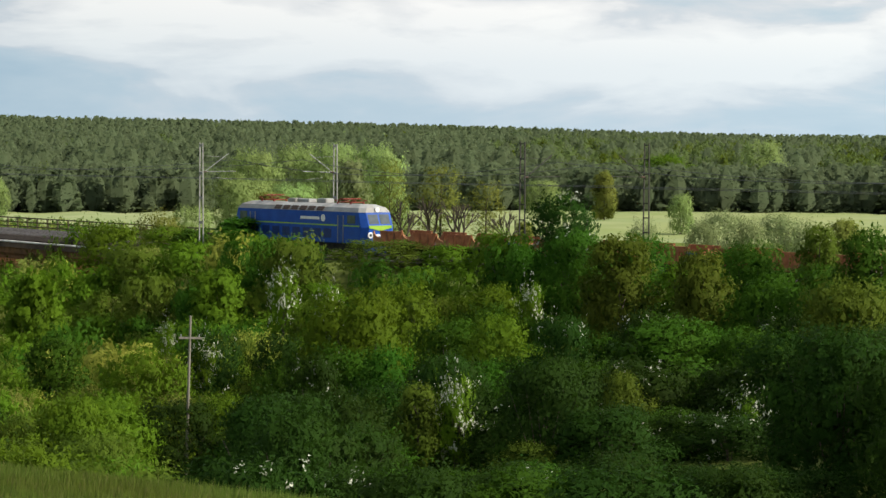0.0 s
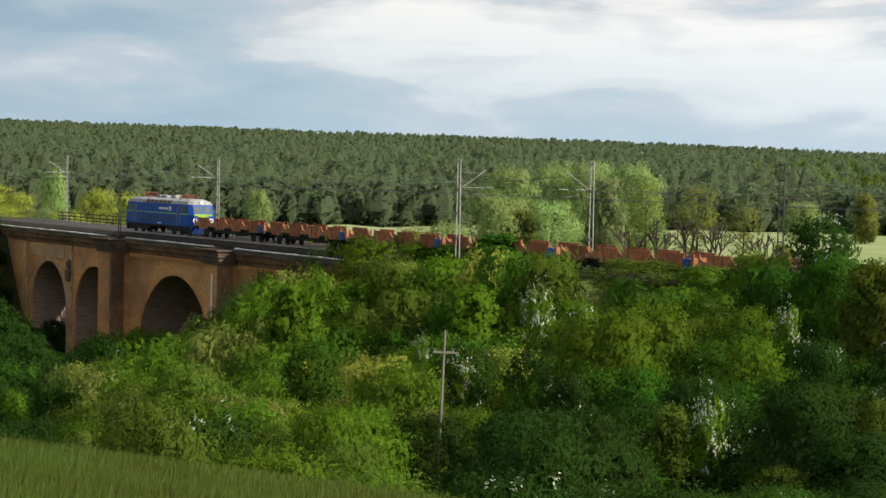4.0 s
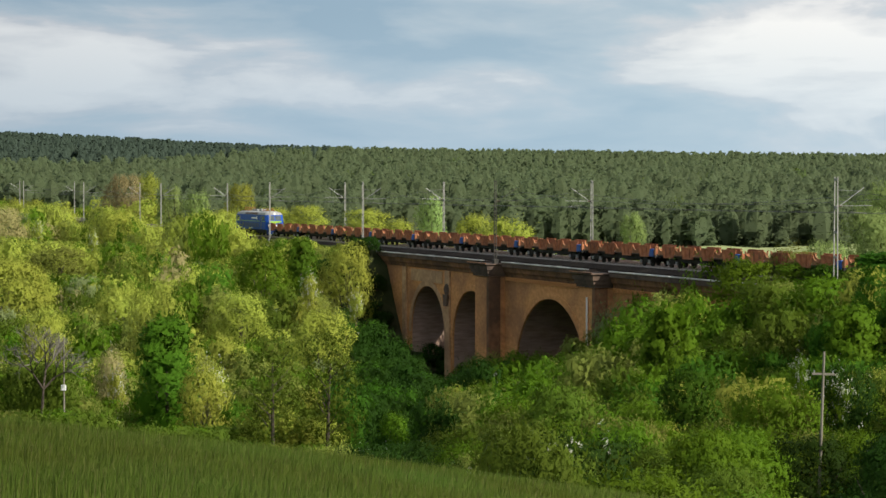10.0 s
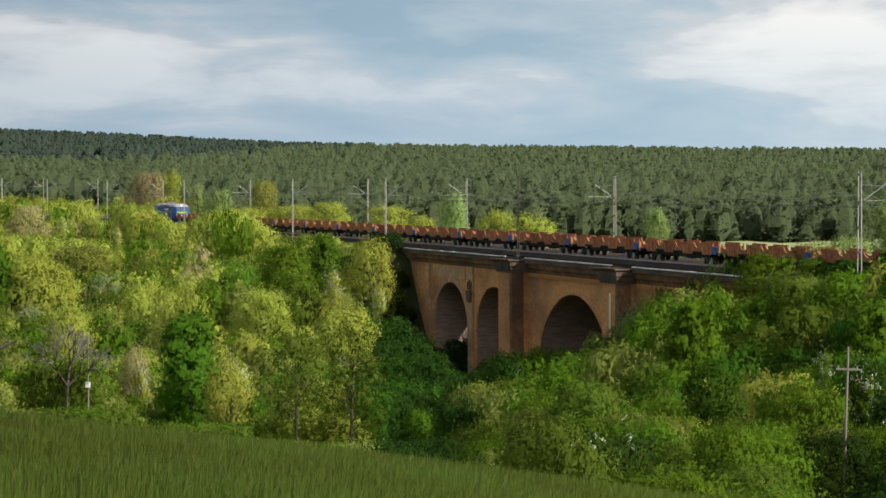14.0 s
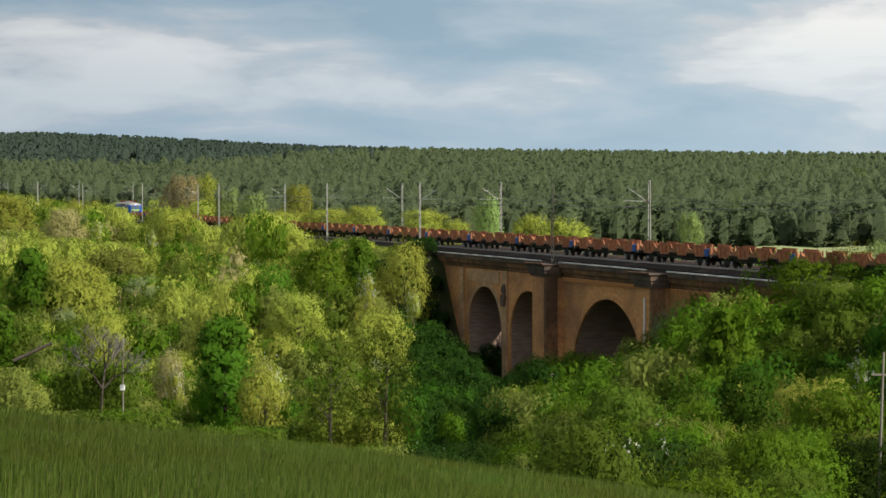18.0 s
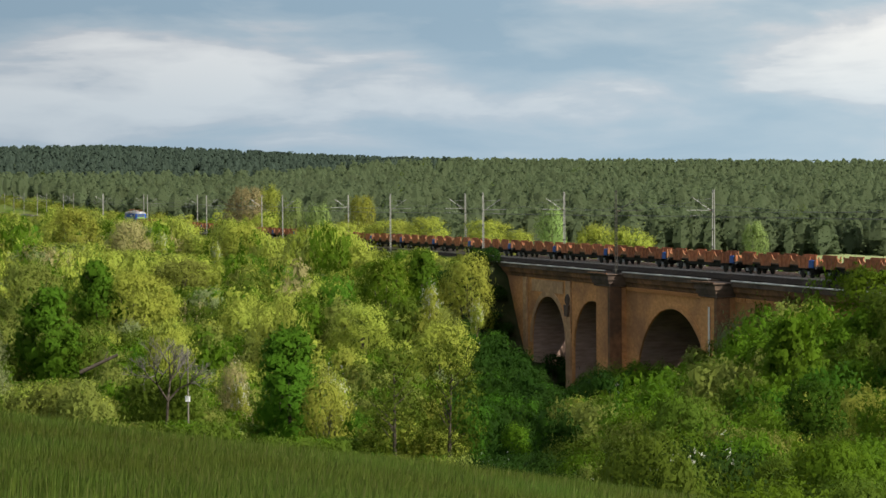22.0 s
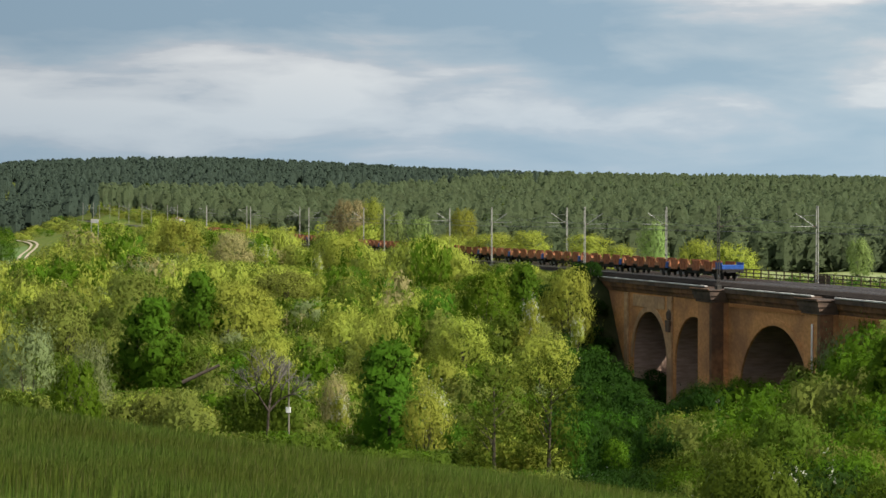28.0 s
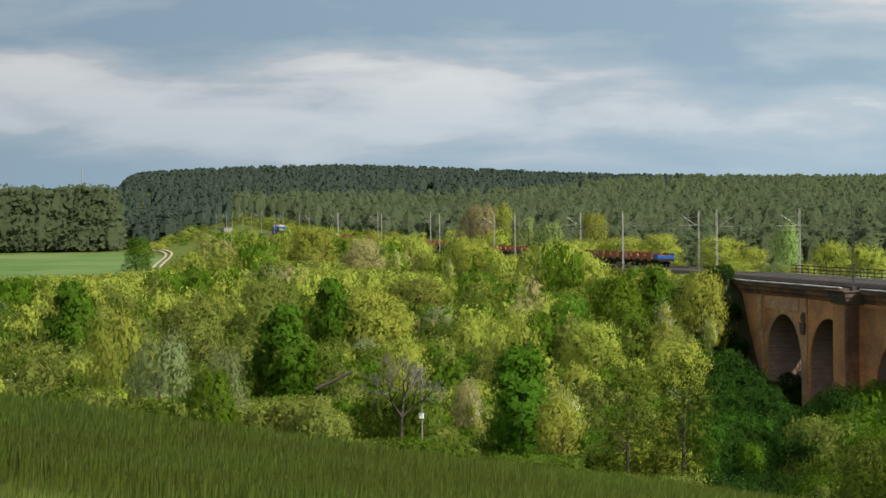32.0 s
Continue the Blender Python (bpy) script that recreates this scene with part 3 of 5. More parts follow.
def build_mast(style, low=-2.2):
    """A twin-post mast; its arm reaches along -y, over the near track."""
    ob = new("overhead_line_mast")
    H = 8.55
    if style == "concrete":
        m1, lab = CONCRETE, "pale twin-post concrete overhead line mast with bracket"
    else:
        m1, lab = MASTDARK, "dark steel lattice overhead line mast with bracket"
    tagged(ob, lab, "mast", "overhead line masts")
    for x in (-0.27, 0.27):
        sh = Shape()
        w = 0.036 if style == "concrete" else 0.03
        t = 0.8
        vs = [(x * (1.15 if z < 0 else t) + a * w, b * (0.04 if style == "concrete" else 0.04), z) for z in (low, H) for a, b in ((-1, -1), (1, -1), (1, 1), (-1, 1))]
        sh.add(vs, [(0, 1, 2, 3), (7, 6, 5, 4), (0, 4, 5, 1), (1, 5, 6, 2), (2, 6, 7, 3), (3, 7, 4, 0)])
        part("post", sh, m1, ob)
    zs = (0.2, 2.1, 4.1, 6.1, 8.35) if style == "concrete" else (0.4, 1.4, 2.4, 3.4, 4.4, 5.4, 6.4, 7.4, 8.4)
    for z in zs:
        h = 0.1 if style == "concrete" else 0.04
        part("batten", Shape().box(-0.25, 0.25, -0.035, 0.035, z - h, z + h), m1, ob)
    steel = GALV if style == "concrete" else MASTDARK
    part("arm", Shape().tube((0, 0, 6.2), (0, -3.3, 6.25), 0.022, seg=6), steel, ob, "horizontal steel tube arm")
    part("strut", Shape().tube((0, 0, 6.0), (0, -2.6, 7.7), 0.034, seg=6), steel, ob, "slanting steel strut")
    part("top_tie", Shape().tube((0, -0.1, 7.5), (0, -2.4, 7.4), 0.014, seg=5), steel, ob)
    part("registration_arm", Shape().tube((0, -1.3, 5.75), (0, -2.9, 5.6), 0.014, seg=5), steel, ob)
    part("insulator", Shape().tube((0, -0.15, 6.2), (0, -0.5, 6.21), 0.055, seg=8), OLDSTEEL, ob, "brown ribbed insulator")
    part("base", Shape().box(-0.35, 0.35, -0.3, 0.3, low - 0.2, low + 0.35 if low > -1 else -0.35), CONCRETE if style == "concrete" else MASTDARK, ob, bevel=0.05)
    return ob


NEAR_MASTS = [(-158, "dark"), (-111.2, "dark"), (-71.3, "c"), (0.0, "bridge"), (48, "c"), (93, "c"), (163, "c"), (232, "c"), (304, "c"), (375, "c"), (455, "c"), (520, "c"), (590, "c"), (660, "c"), (730, "c"), (800, "c"), (870, "c")]
FAR_MASTS = [(-158, "dark"), (-112, "dark"), (-75.2, "c"), (-4.5, "deck"), (45, "c"), (87.7, "c"), (155, "c"), (224, "c"), (293, "c"), (368, "c"), (440, "c"), (505, "c"), (575, "c"), (645, "c"), (715, "c"), (785, "c")]


def build_masts():
    kinds = {"c": build_mast("concrete"), "dark": build_mast("steel"), "bridge": build_mast("steel", -0.7), "deck": build_mast("concrete", -0.6)}
    used = set()
    for rows, n, turn in ((NEAR_MASTS, 0.55, 0), (FAR_MASTS, -10.0, 180)):
        for s, st in rows:
            src = kinds[st]
            m = pose(*on_line(s, {"bridge": 0.9, "deck": -9.0}.get(st, n), 0), 0, 0, heading(s) + turn)
            if src not in used:
                used.add(src)
                src.matrix_basis = m
            else:
                copy_thing(src, m)
    # wires sag a little from mast to mast
    for rows, n in ((NEAR_MASTS, NEAR_TRACK), (FAR_MASTS, FAR_TRACK)):
        for nm, z, sag, r in (("contact_wire", 5.6, 0.05, 0.018), ("catenary_wire", 7.2, 1.1, 0.02)):
            cu = bpy.data.curves.new(nm, "CURVE")
            cu.dimensions, cu.bevel_depth, cu.bevel_resolution = "3D", r, 0
            sp = cu.splines.new("POLY")
            pts = []
            for (a, _), (b, _) in zip(rows, rows[1:]):
                for i in range(8):
                    f = i / 8
                    pts.append((*on_line(a + (b - a) * f, n, z - sag * 4 * f * (1 - f)), 1))
            sp.points.add(len(pts) - 1)
            for p, q in zip(sp.points, pts):
                p.co = q
            cu.materials.append(WIRE)
            tagged(new(nm, cu), "thin sagging overhead railway wire between masts", "wire", "overhead wires")


build_masts()

# ---- plants ----


def leaf_quads(rng, P, N, size, along=None, slim=(0.45, 0.9)):
    """Leaves at P, facing N roughly, as four-cornered tufts; along: the way in which they are drawn out."""
    n = len(P)
    t = rng.normal(size=(n, 3)) if along is None else along + 0.45 * rng.normal(size=(n, 3))
    t -= N * (t * N).sum(1)[:, None]
    t /= np.linalg.norm(t, axis=1)[:, None] + 1e-9
    b = np.cross(N, t)
    s = (size * rng.uniform(0.6, 1.35, n))[:, None]
    k = rng.uniform(*slim, n)[:, None]
    bow = N * s * rng.uniform(-0.25, 0.25, (n, 1))
    V = np.stack([P - t * s, P - b * s * k + bow, P + t * s, P + b * s * k + bow], 1)
    return V.reshape(-1, 3)


def unit(v):
    return v / (np.linalg.norm(v, axis=1)[:, None] + 1e-9)


def crown(seed, n, wide, low, high, size, lumps=14, blossom=0.0, loose=0.3, cone=0.0, up=0.5, lump=(0.26, 0.44), slim=(0.35, 0.65), core=0.62, rough=0.5):
    """Leaves of a crown one unit high at most. They sit along many shoots, which spring from uneven boughs and turn upwards."""
    rng = np.random.default_rng(seed)
    h = low + (high - low) * (np.arange(lumps) + rng.uniform(0, 1, lumps)) / lumps
    f = (h - low) / (high - low)
    prof = np.sqrt(np.clip(1 - (2 * f - 0.75) ** 2 / 1.7, 0.05, 1)) * (1 - cone * f)
    a = 2.4 * np.arange(lumps) + rng.uniform(-0.7, 0.7, lumps)
    r = wide * prof * rng.uniform(0.3, 0.82, lumps)
    C = np.stack([r * np.cos(a), r * np.sin(a), h], 1)
    R = wide * rng.uniform(*lump, lumps) * (1 - 0.35 * cone * f)
    R = np.minimum(R, (high - low) * 0.36)
    C[:, 2] = np.clip(C[:, 2], low + R * 0.4, high - R * 0.95)
    if core:       # the bushy middle
        C = np.concatenate([C, [(0, 0, low + (high - low) * 0.42)]])
        R = np.append(R, min(wide * core, (high - low) * 0.42))
    squash = np.array([1, 1, 0.9])
    lift = np.array([0, 0, 1.0])
    # inside: larger dull tufts that close the bough; outside: shoots, with leaves all along them
    Ps, Ns, Ds, Ts, Ss, Bs = [], [], [], [], [], []
    m = n if core else n // 2
    idx = rng.choice(len(R), m, p=R ** 2 / (R ** 2).sum())
    d = rng.normal(size=(m, 3))
    d[:, 2] = d[:, 2] * 0.8 + 0.15
    d = unit(d)
    P = C[idx] + d * (R[idx] * rng.uniform(0.62, 0.84, m))[:, None] * squash
    far = np.linalg.norm((P[:, None] - C[None]) / squash, axis=2) / R[None]
    far[np.arange(m), idx] = 9
    keep = np.nonzero((far.min(1) > 0.7) & (P[:, 2] > 0))[0][:n // (4 if core else 16)]
    Ps.append(P[keep]), Ns.append(unit(d[keep] + 0.2 * rng.normal(size=(len(keep), 3)))), Ds.append(d[keep]), Ts.append(rng.normal(size=(len(keep), 3)))
    Ss.append(np.full(len(keep), size * 2.0)), Bs.append(np.zeros(len(keep), int))
    per = 8
    m = n // per * 4
    idx = rng.choice(len(R), m, p=R ** 2 / (R ** 2).sum())
    d = rng.normal(size=(m, 3))
    d[:, 2] = d[:, 2] * 0.85 + 0.2
    d = unit(d)
    reach = R[idx] * (0.36 + loose * rng.exponential(0.45, m))
    root = C[idx] + d * (R[idx] * 0.78)[:, None] * squash
    way = unit(d * (1 - up) + lift * up + 0.22 * rng.normal(size=(m, 3)))
    mid = root + way * (reach * 0.6)[:, None]
    far = np.linalg.norm((mid[:, None] - C[None]) / squash, axis=2) / R[None]
    far[np.arange(m), idx] = 9
    keep = np.nonzero((far.min(1) > 0.86) & (mid[:, 2] > 0.01))[0][:n // per]
    white = (rng.uniform(size=m) < blossom) & (d[:, 2] > -0.1)
    for k in range(per):
        q = keep
        u = (k + rng.uniform(0, 1, len(q))) / per
        P = root[q] + way[q] * (reach[q] * u)[:, None] + size * 1.5 * (1.15 - 0.6 * u)[:, None] * rng.normal(size=(len(q), 3)) * np.array([1, 1, 0.8])
        Ps.append(P), Ns.append(unit(d[q] + rough * rng.normal(size=(len(q), 3)))), Ds.append(d[q]), Ts.append(way[q])
        Ss.append(size * (1.25 - 0.5 * u)), Bs.append((white[q] & (u > 0.15)).astype(int))
    P, N, d, t, sizes, mi = (np.concatenate(v) for v in (Ps, Ns, Ds, Ts, Ss, Bs))
    soft = unit(N * 0.12 + d * 0.45 + 1.05 * (P - np.array([0, 0, low + (high - low) * 0.4])) / wide + 0.05 * rng.normal(size=P.shape) + np.array([0, 0, 0.2]))
    return leaf_quads(rng, P, N, sizes, t, slim), mi, soft


SHAPES = []
for k in range(6):     # round shrubs: the first three bushy, the others of fine upright shoots
    SHAPES.append(crown(100 + k, 2500, 0.62, 0.0, 1.0, 0.03, 15, loose=0.3, up=0.35) if k < 3 else
                  crown(100 + k, 2900, 0.62, 0.0, 1.0, 0.026, 9, loose=0.55, up=0.6, lump=(0.36, 0.55), slim=(0.25, 0.5)))
for k in range(3):     # airy trees
    SHAPES.append(crown(130 + k, 3600, 0.36, 0.1, 1.0, 0.014, 34, loose=0.8, up=0.3, lump=(0.2, 0.36), core=0))
for k in range(3):     # dense tall trees in clumps
    SHAPES.append(crown(150 + k, 2900, 0.42, 0.03, 1.0, 0.026, 30, loose=0.22, cone=0.3, up=0.2, lump=(0.22, 0.34), slim=(0.5, 0.8)))
for k in range(3):     # blossoming shrubs
    SHAPES.append(crown(170 + k, 2500, 0.6, 0.0, 1.0, 0.029, 15, loose=0.4, blossom=0.1))
for k in range(2):     # shrubs white all over
    SHAPES.append(crown(190 + k, 1700, 0.6, 0.0, 1.0, 0.034, 9, loose=0.9, blossom=0.45, up=0.3))
for k in range(4):     # finer shrubs for the nearest slope
    SHAPES.append(crown(230 + k, 4300, 0.62, 0.0, 1.0, 0.023, 18, loose=0.35, up=0.35 if k % 2 else 0.5))
for k in range(3):
    SHAPES.append(crown(240 + k, 4300, 0.6, 0.0, 1.0, 0.023, 16, loose=0.6, blossom=0.05, up=0.3))
for k in range(3):
    SHAPES.append(crown(250 + k, 4600, 0.42, 0.02, 1.0, 0.021, 32, loose=0.3, cone=0.3, up=0.25, lump=(0.24, 0.38)))
for k in range(3):     # large crowns of many small leaves
    SHAPES.append(crown(280 + k, 6600, 0.62, 0.0, 1.0, 0.0165, 26, loose=0.45, up=0.45, lump=(0.2, 0.36)))
MID = [crown(270 + k, 1000, 0.62, 0.0, 1.0, 0.042, 12, loose=0.36, rough=0.3) for k in range(5)]
LITE = [crown(210 + k, 780, 0.62, 0.0, 1.0, 0.042, 9, loose=0.36, rough=0.25, up=0.5, blossom=(0.06 if k == 3 else 0), lump=(0.32, 0.5)) for k in range(6)]
FAR = [crown(260 + k, 420, 0.62, 0.0, 1.0, 0.048, 8, loose=0.32, rough=0.25, up=0.5, lump=(0.34, 0.5)) for k in range(6)]
LEAST = crown(268, 96, 0.62, 0.0, 1.0, 0.12, 6, loose=0.3)
ROUND, AIRY, DENSE, BLOOM, WHITEALL = range(0, 6), range(6, 9), range(9, 12), range(12, 15), range(15, 17)
LARGE = range(27, 30)
FINE = {ROUND: range(17, 21), BLOOM: range(21, 24), DENSE: range(24, 27)}
CROWN_MESH = {}


def wood_shape(kind, seed):
    rng = random.Random(seed)
    sh = Shape()
    if kind == "tree":
        top = Vector((rng.uniform(-0.03, 0.03), rng.uniform(-0.03, 0.03), 0.82))
        sh.tube((0, 0, -0.08), (0, 0, 0.25), 0.022, 0.017, 7)
        sh.tube((0, 0, 0.25), top, 0.017, 0.005, 6)
        for i in range(9):
            z = 0.2 + 0.6 * i / 9
            a = rng.uniform(0, 6.28)
            l = rng.uniform(0.14, 0.26)
            sh.tube((0, 0, z), (l * math.cos(a), l * math.sin(a), z + l * 0.8), 0.007, 0.002, 5)
    else:
        for i in range(7):
            a = rng.uniform(0, 6.28)
            l = rng.uniform(0.15, 0.42)
            mid = (l * 0.5 * math.cos(a), l * 0.5 * math.sin(a), 0.35)
            sh.tube((0.03 * math.cos(a), 0.03 * math.sin(a), -0.1), mid, 0.012, 0.008, 5)
            sh.tube(mid, (l * math.cos(a), l * math.sin(a), rng.uniform(0.55, 0.8)), 0.008, 0.003, 5)
    return sh.mesh("stem")


WOODS = {k: [wood_shape(k, 5 + i) for i in range(3)] for k in ("tree", "shrub")}
for ms in WOODS.values():
    for me in ms:
        me.materials.append(BARK)

WORDS = {"spring": "bright yellow-green", "olive": "olive-green", "deep": "dense dark green", "fresh": "fresh green", "grey": "silvery grey-green",
         "yellow": "yellowish green", "rust": "reddish brown", "shade": "shade-darkened green hawthorn", "moss": "dull moss-green", "maple": "rich green", "pale": "pale fresh green", "wood": "soft green"}


def plant(x, y, height, radius, sp, form, seed, z=None):
    """One shrub or tree as a thing: stems and crown."""
    rng = random.Random(seed)
    near = math.hypot(x, y) < 128
    kinds = list(FINE.get(form, form) if near else form)
    if form is ROUND and radius > 4.2:
        kinds = list(LARGE)
    elif form is ROUND and not near:
        kinds = kinds[3:] if sp in ("spring", "olive", "grey", "yellow", "rust") else kinds[:3]
    i = rng.choice(kinds)
    tree = form in (AIRY, DENSE)
    key = (i, sp)
    if key not in CROWN_MESH:
        V, mi, N = SHAPES[i]
        CROWN_MESH[key] = quads_mesh("crown", V, mi, [LEAF[sp], BLOSSOM], N)
    word = WORDS[sp] + (" tree with an open crown" if form is AIRY else " leafy tree" if form is DENSE else
                        " shrub with white blossom" if form in (BLOOM, WHITEALL) else " bush") + " on the valley slope"
    ob = thing("tree" if tree else "shrub", pose(x, y, gz(x, y) if z is None else z, 0, 0, rng.uniform(0, 360)), word,
               "tree" if tree else "bush", "trees of the valley" if tree else "shrubs of the valley")
    wide = {AIRY: 0.36, DENSE: 0.42}.get(form, 0.62)
    k = radius / wide
    c = part("crown", CROWN_MESH[key], None, ob)
    c.matrix_basis = Matrix.Diagonal((k, k, height, 1))
    w = part("trunk" if tree else "stem", WOODS["tree" if tree else "shrub"][rng.randrange(3)], None, ob)
    kk = min(k, height)
    w.matrix_basis = Matrix.Diagonal((kk, kk, height * 0.95, 1))
    return ob


def spot(yaw, dist):
    return -dist * math.sin(radians(yaw)), dist * math.cos(radians(yaw))


# species, turn to the left of north, distance, height of its top, radius
LEFT = [
    ('maple', 11.85, 170, -3.0, 4.0), ('spring', 10.85, 160, -6.4, 2.7), ('moss', 8.9, 150, -3.3, 3.0), ('moss', 7.35, 152, -3.4, 3.1),
    ('maple', 18.46, 225, -1.4, 4.3), ('maple', 17.19, 260, 0.5, 1.9), ('grey', 21.83, 195, -3.0, 3.5), ('yellow', 23.21, 200, -0.8, 2.8),
    ('fresh', 20.51, 150, -3.2, 2.1), ('spring', 6.79, 258, 0.5, 3.6), ('maple', 8.13, 255, 1.4, 2.3), ('fresh', 5.47, 165, -10.7, 1.6),
    ('yellow', 12.03, 215, -3.0, 3.0), ('rust', 13.39, 190, -7.6, 1.8), ('yellow', 17.75, 420, 6.4, 6.0), ('rust', 16.23, 380, 4.1, 4.8),
    ('olive', 21.04, 235, -1.1, 6.2), ('spring', 15.22, 215, -5.1, 3.6)]
LEFT2 = [
    ('grey', 20.27, 185, -4.2, 1.8), ('spring', 7.51, 215, -5.2, 4.5), ('olive', 14.89, 290, -0.6, 6.2), ('spring', 10.67, 325, 2.2, 3.7),
    ('spring', 13.29, 350, 4.0, 4.9), ('spring', 14.6, 400, 4.2, 3.0), ('maple', 22.58, 560, 4.0, 4.7), ('fresh', 9.16, 250, 0.4, 4.2),
    ('spring', 9.80, 225, -3.9, 4.4), ('olive', 19.00, 270, 0.1, 5.2), ('spring', 16.16, 260, -1.2, 5.8), ('maple', 24.43, 260, 0.6, 4.3)]
RIGHT = [
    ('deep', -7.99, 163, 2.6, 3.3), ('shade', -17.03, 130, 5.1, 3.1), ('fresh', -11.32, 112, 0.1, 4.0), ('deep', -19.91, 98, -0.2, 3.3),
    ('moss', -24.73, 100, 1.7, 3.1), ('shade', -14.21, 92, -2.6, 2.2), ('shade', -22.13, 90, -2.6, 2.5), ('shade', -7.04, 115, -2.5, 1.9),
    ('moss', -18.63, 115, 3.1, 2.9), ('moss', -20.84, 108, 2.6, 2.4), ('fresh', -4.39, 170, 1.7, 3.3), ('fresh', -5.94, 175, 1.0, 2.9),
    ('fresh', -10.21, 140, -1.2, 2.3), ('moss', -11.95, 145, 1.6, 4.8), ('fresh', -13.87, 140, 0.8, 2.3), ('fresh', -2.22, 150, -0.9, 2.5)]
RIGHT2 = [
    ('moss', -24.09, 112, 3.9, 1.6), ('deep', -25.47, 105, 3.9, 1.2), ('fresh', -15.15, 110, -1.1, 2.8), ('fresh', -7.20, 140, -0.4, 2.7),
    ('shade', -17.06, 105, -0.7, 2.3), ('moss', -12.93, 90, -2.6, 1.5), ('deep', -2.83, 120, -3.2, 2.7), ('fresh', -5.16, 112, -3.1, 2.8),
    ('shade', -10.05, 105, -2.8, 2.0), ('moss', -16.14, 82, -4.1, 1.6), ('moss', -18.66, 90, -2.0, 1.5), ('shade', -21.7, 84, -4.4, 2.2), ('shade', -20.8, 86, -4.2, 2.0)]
BANK = [
    ('fresh', 3.3, 222, -10.7, 2.5), ('olive', 2.75, 216, -9.4, 2.6), ('fresh', 2.03, 212, -9.0, 2.6), ('fresh', 1.23, 208, -9.3, 2.6), ('olive', 0.44, 204, -6.5, 2.5),
    ('fresh', -0.28, 200, -4.7, 2.5), ('grey', -0.75, 200, -2.6, 2.3), ('fresh', -1.63, 196, -1.8, 2.6), ('olive', -2.58, 192, -0.8, 2.6), ('fresh', -3.52, 188, 1.1, 2.4),
    ('fresh', -4.47, 184, 1.6, 2.6), ('olive', -5.56, 178, 2.5, 2.8), ('deep', -6.66, 170, 1.4, 2.5), ('fresh', 2.34, 190, -11.2, 2.8), ('fresh', 0.75, 185, -10.1, 2.8),
    ('olive', -1.16, 180, -6.6, 2.8), ('fresh', -3.06, 172, -4.0, 2.8), ('fresh', -4.63, 165, -1.7, 2.6)]
WILLOWS = [
    ('grey', -19.3, 235, 0.2, 2.2), ('grey', -20.9, 225, 0.6, 2.6), ('grey', -22.2, 220, 0.9, 2.8), ('grey', -23.6, 215, 1.0, 3.0), ('olive', -24.8, 215, 1.3, 3.0),
    ('olive', -15.9, 245, -0.2, 2.0), ('grey', -17.3, 240, -0.3, 1.8), ('spring', 4.0, 285, 0.9, 3.0), ('spring', 5.8, 282, 1.0, 2.6), ('olive', -8.6, 300, 2.2, 4.0)]
BEYOND = [
    ('pale', -8.3, 330, 8.6, 6.5), ('pale', -9.4, 345, 9.4, 7.0), ('pale', -10.6, 340, 9.6, 7.0), ('pale', -11.7, 330, 9.4, 6.5), ('pale', -7.83, 300, 4.7, 6.0), ('pale', -9.3, 300, 3.5, 6.0),
    ('pale', -6.57, 280, 0.6, 4.7), ('olive', -13.53, 290, 5.8, 4.8), ('olive', -12.10, 290, 6.5, 4.0), ('grey', -10.99, 310, 6.9, 1.7),
    ('olive', -14.81, 290, 4.2, 3.2), ('pale', -20.27, 330, 1.7, 2.6), ('grey', -21.45, 260, 0.8, 3.6), ('grey', -23.01, 255, 0.6, 4.2),
    ('olive', -18.14, 420, 4.6, 3.5), ('pale', -16.40, 430, 2.7, 6.0), ('pale', -22.52, 600, 12.7, 10.0), ('fresh', -19.87, 600, 8.4, 10.0)]
BEYOND2 = [
    ('rust', 12.95, 480, 11.0, 6.0), ('yellow', 12.4, 485, 11.2, 4.0), ('yellow', 9.79, 440, 8.7, 3.7), ('spring', 7.89, 330, 4.9, 4.6),
    ('spring', 9.00, 340, 4.4, 5.7), ('spring', 6.31, 310, 4.5, 5.2), ('spring', 5.37, 300, 3.0, 3.3), ('spring', 3.19, 310, 3.7, 4.3),
    ('spring', 2.26, 300, 3.2, 5.8), ('spring', 10.11, 360, 3.8, 4.0), ('pale', 4.43, 420, 5.9, 3.5), ('pale', 11.70, 450, 8.0, 3.6),
    ('pale', 10.98, 450, 7.0, 3.0), ('grey', 4.75, 290, 0.9, 2.4), ('yellow', 13.7, 400, 1.2, 3.0), ('pale', -1.20, 430, 2.6, 3.0)]
WHITE_BUSHES = [
    (7.85, 232, -2.3, 1.3), (6.56, 222, -3.9, 1.0), (10.53, 162, -6.6, 1.4), (13.24, 185, -9.0, 1.1), (13.85, 340, 0.3, 1.1), (15.36, 350, 2.0, 1.0),
    (-9.10, 135, -0.1, 1.3), (-10.37, 125, -0.6, 1.0), (-5.87, 118, -2.1, 0.7), (-16.10, 118, 0.1, 1.1), (10.86, 190, -8.9, 1.3),
    (-14.0, 90, -2.3, 1.3), (-13.2, 91, -3.3, 0.9), (-22.3, 88, -2.9, 1.3), (-6.9, 114, -3.0, 0.9)]
SEEN = ((8.9, 150), (7.35, 152), (11.85, 170), (18.46, 225))
TAKEN, SHOWN = [], [(15.1, 1.3, 153, -0.107), (-6.4, 0.7, 101, -0.15)]


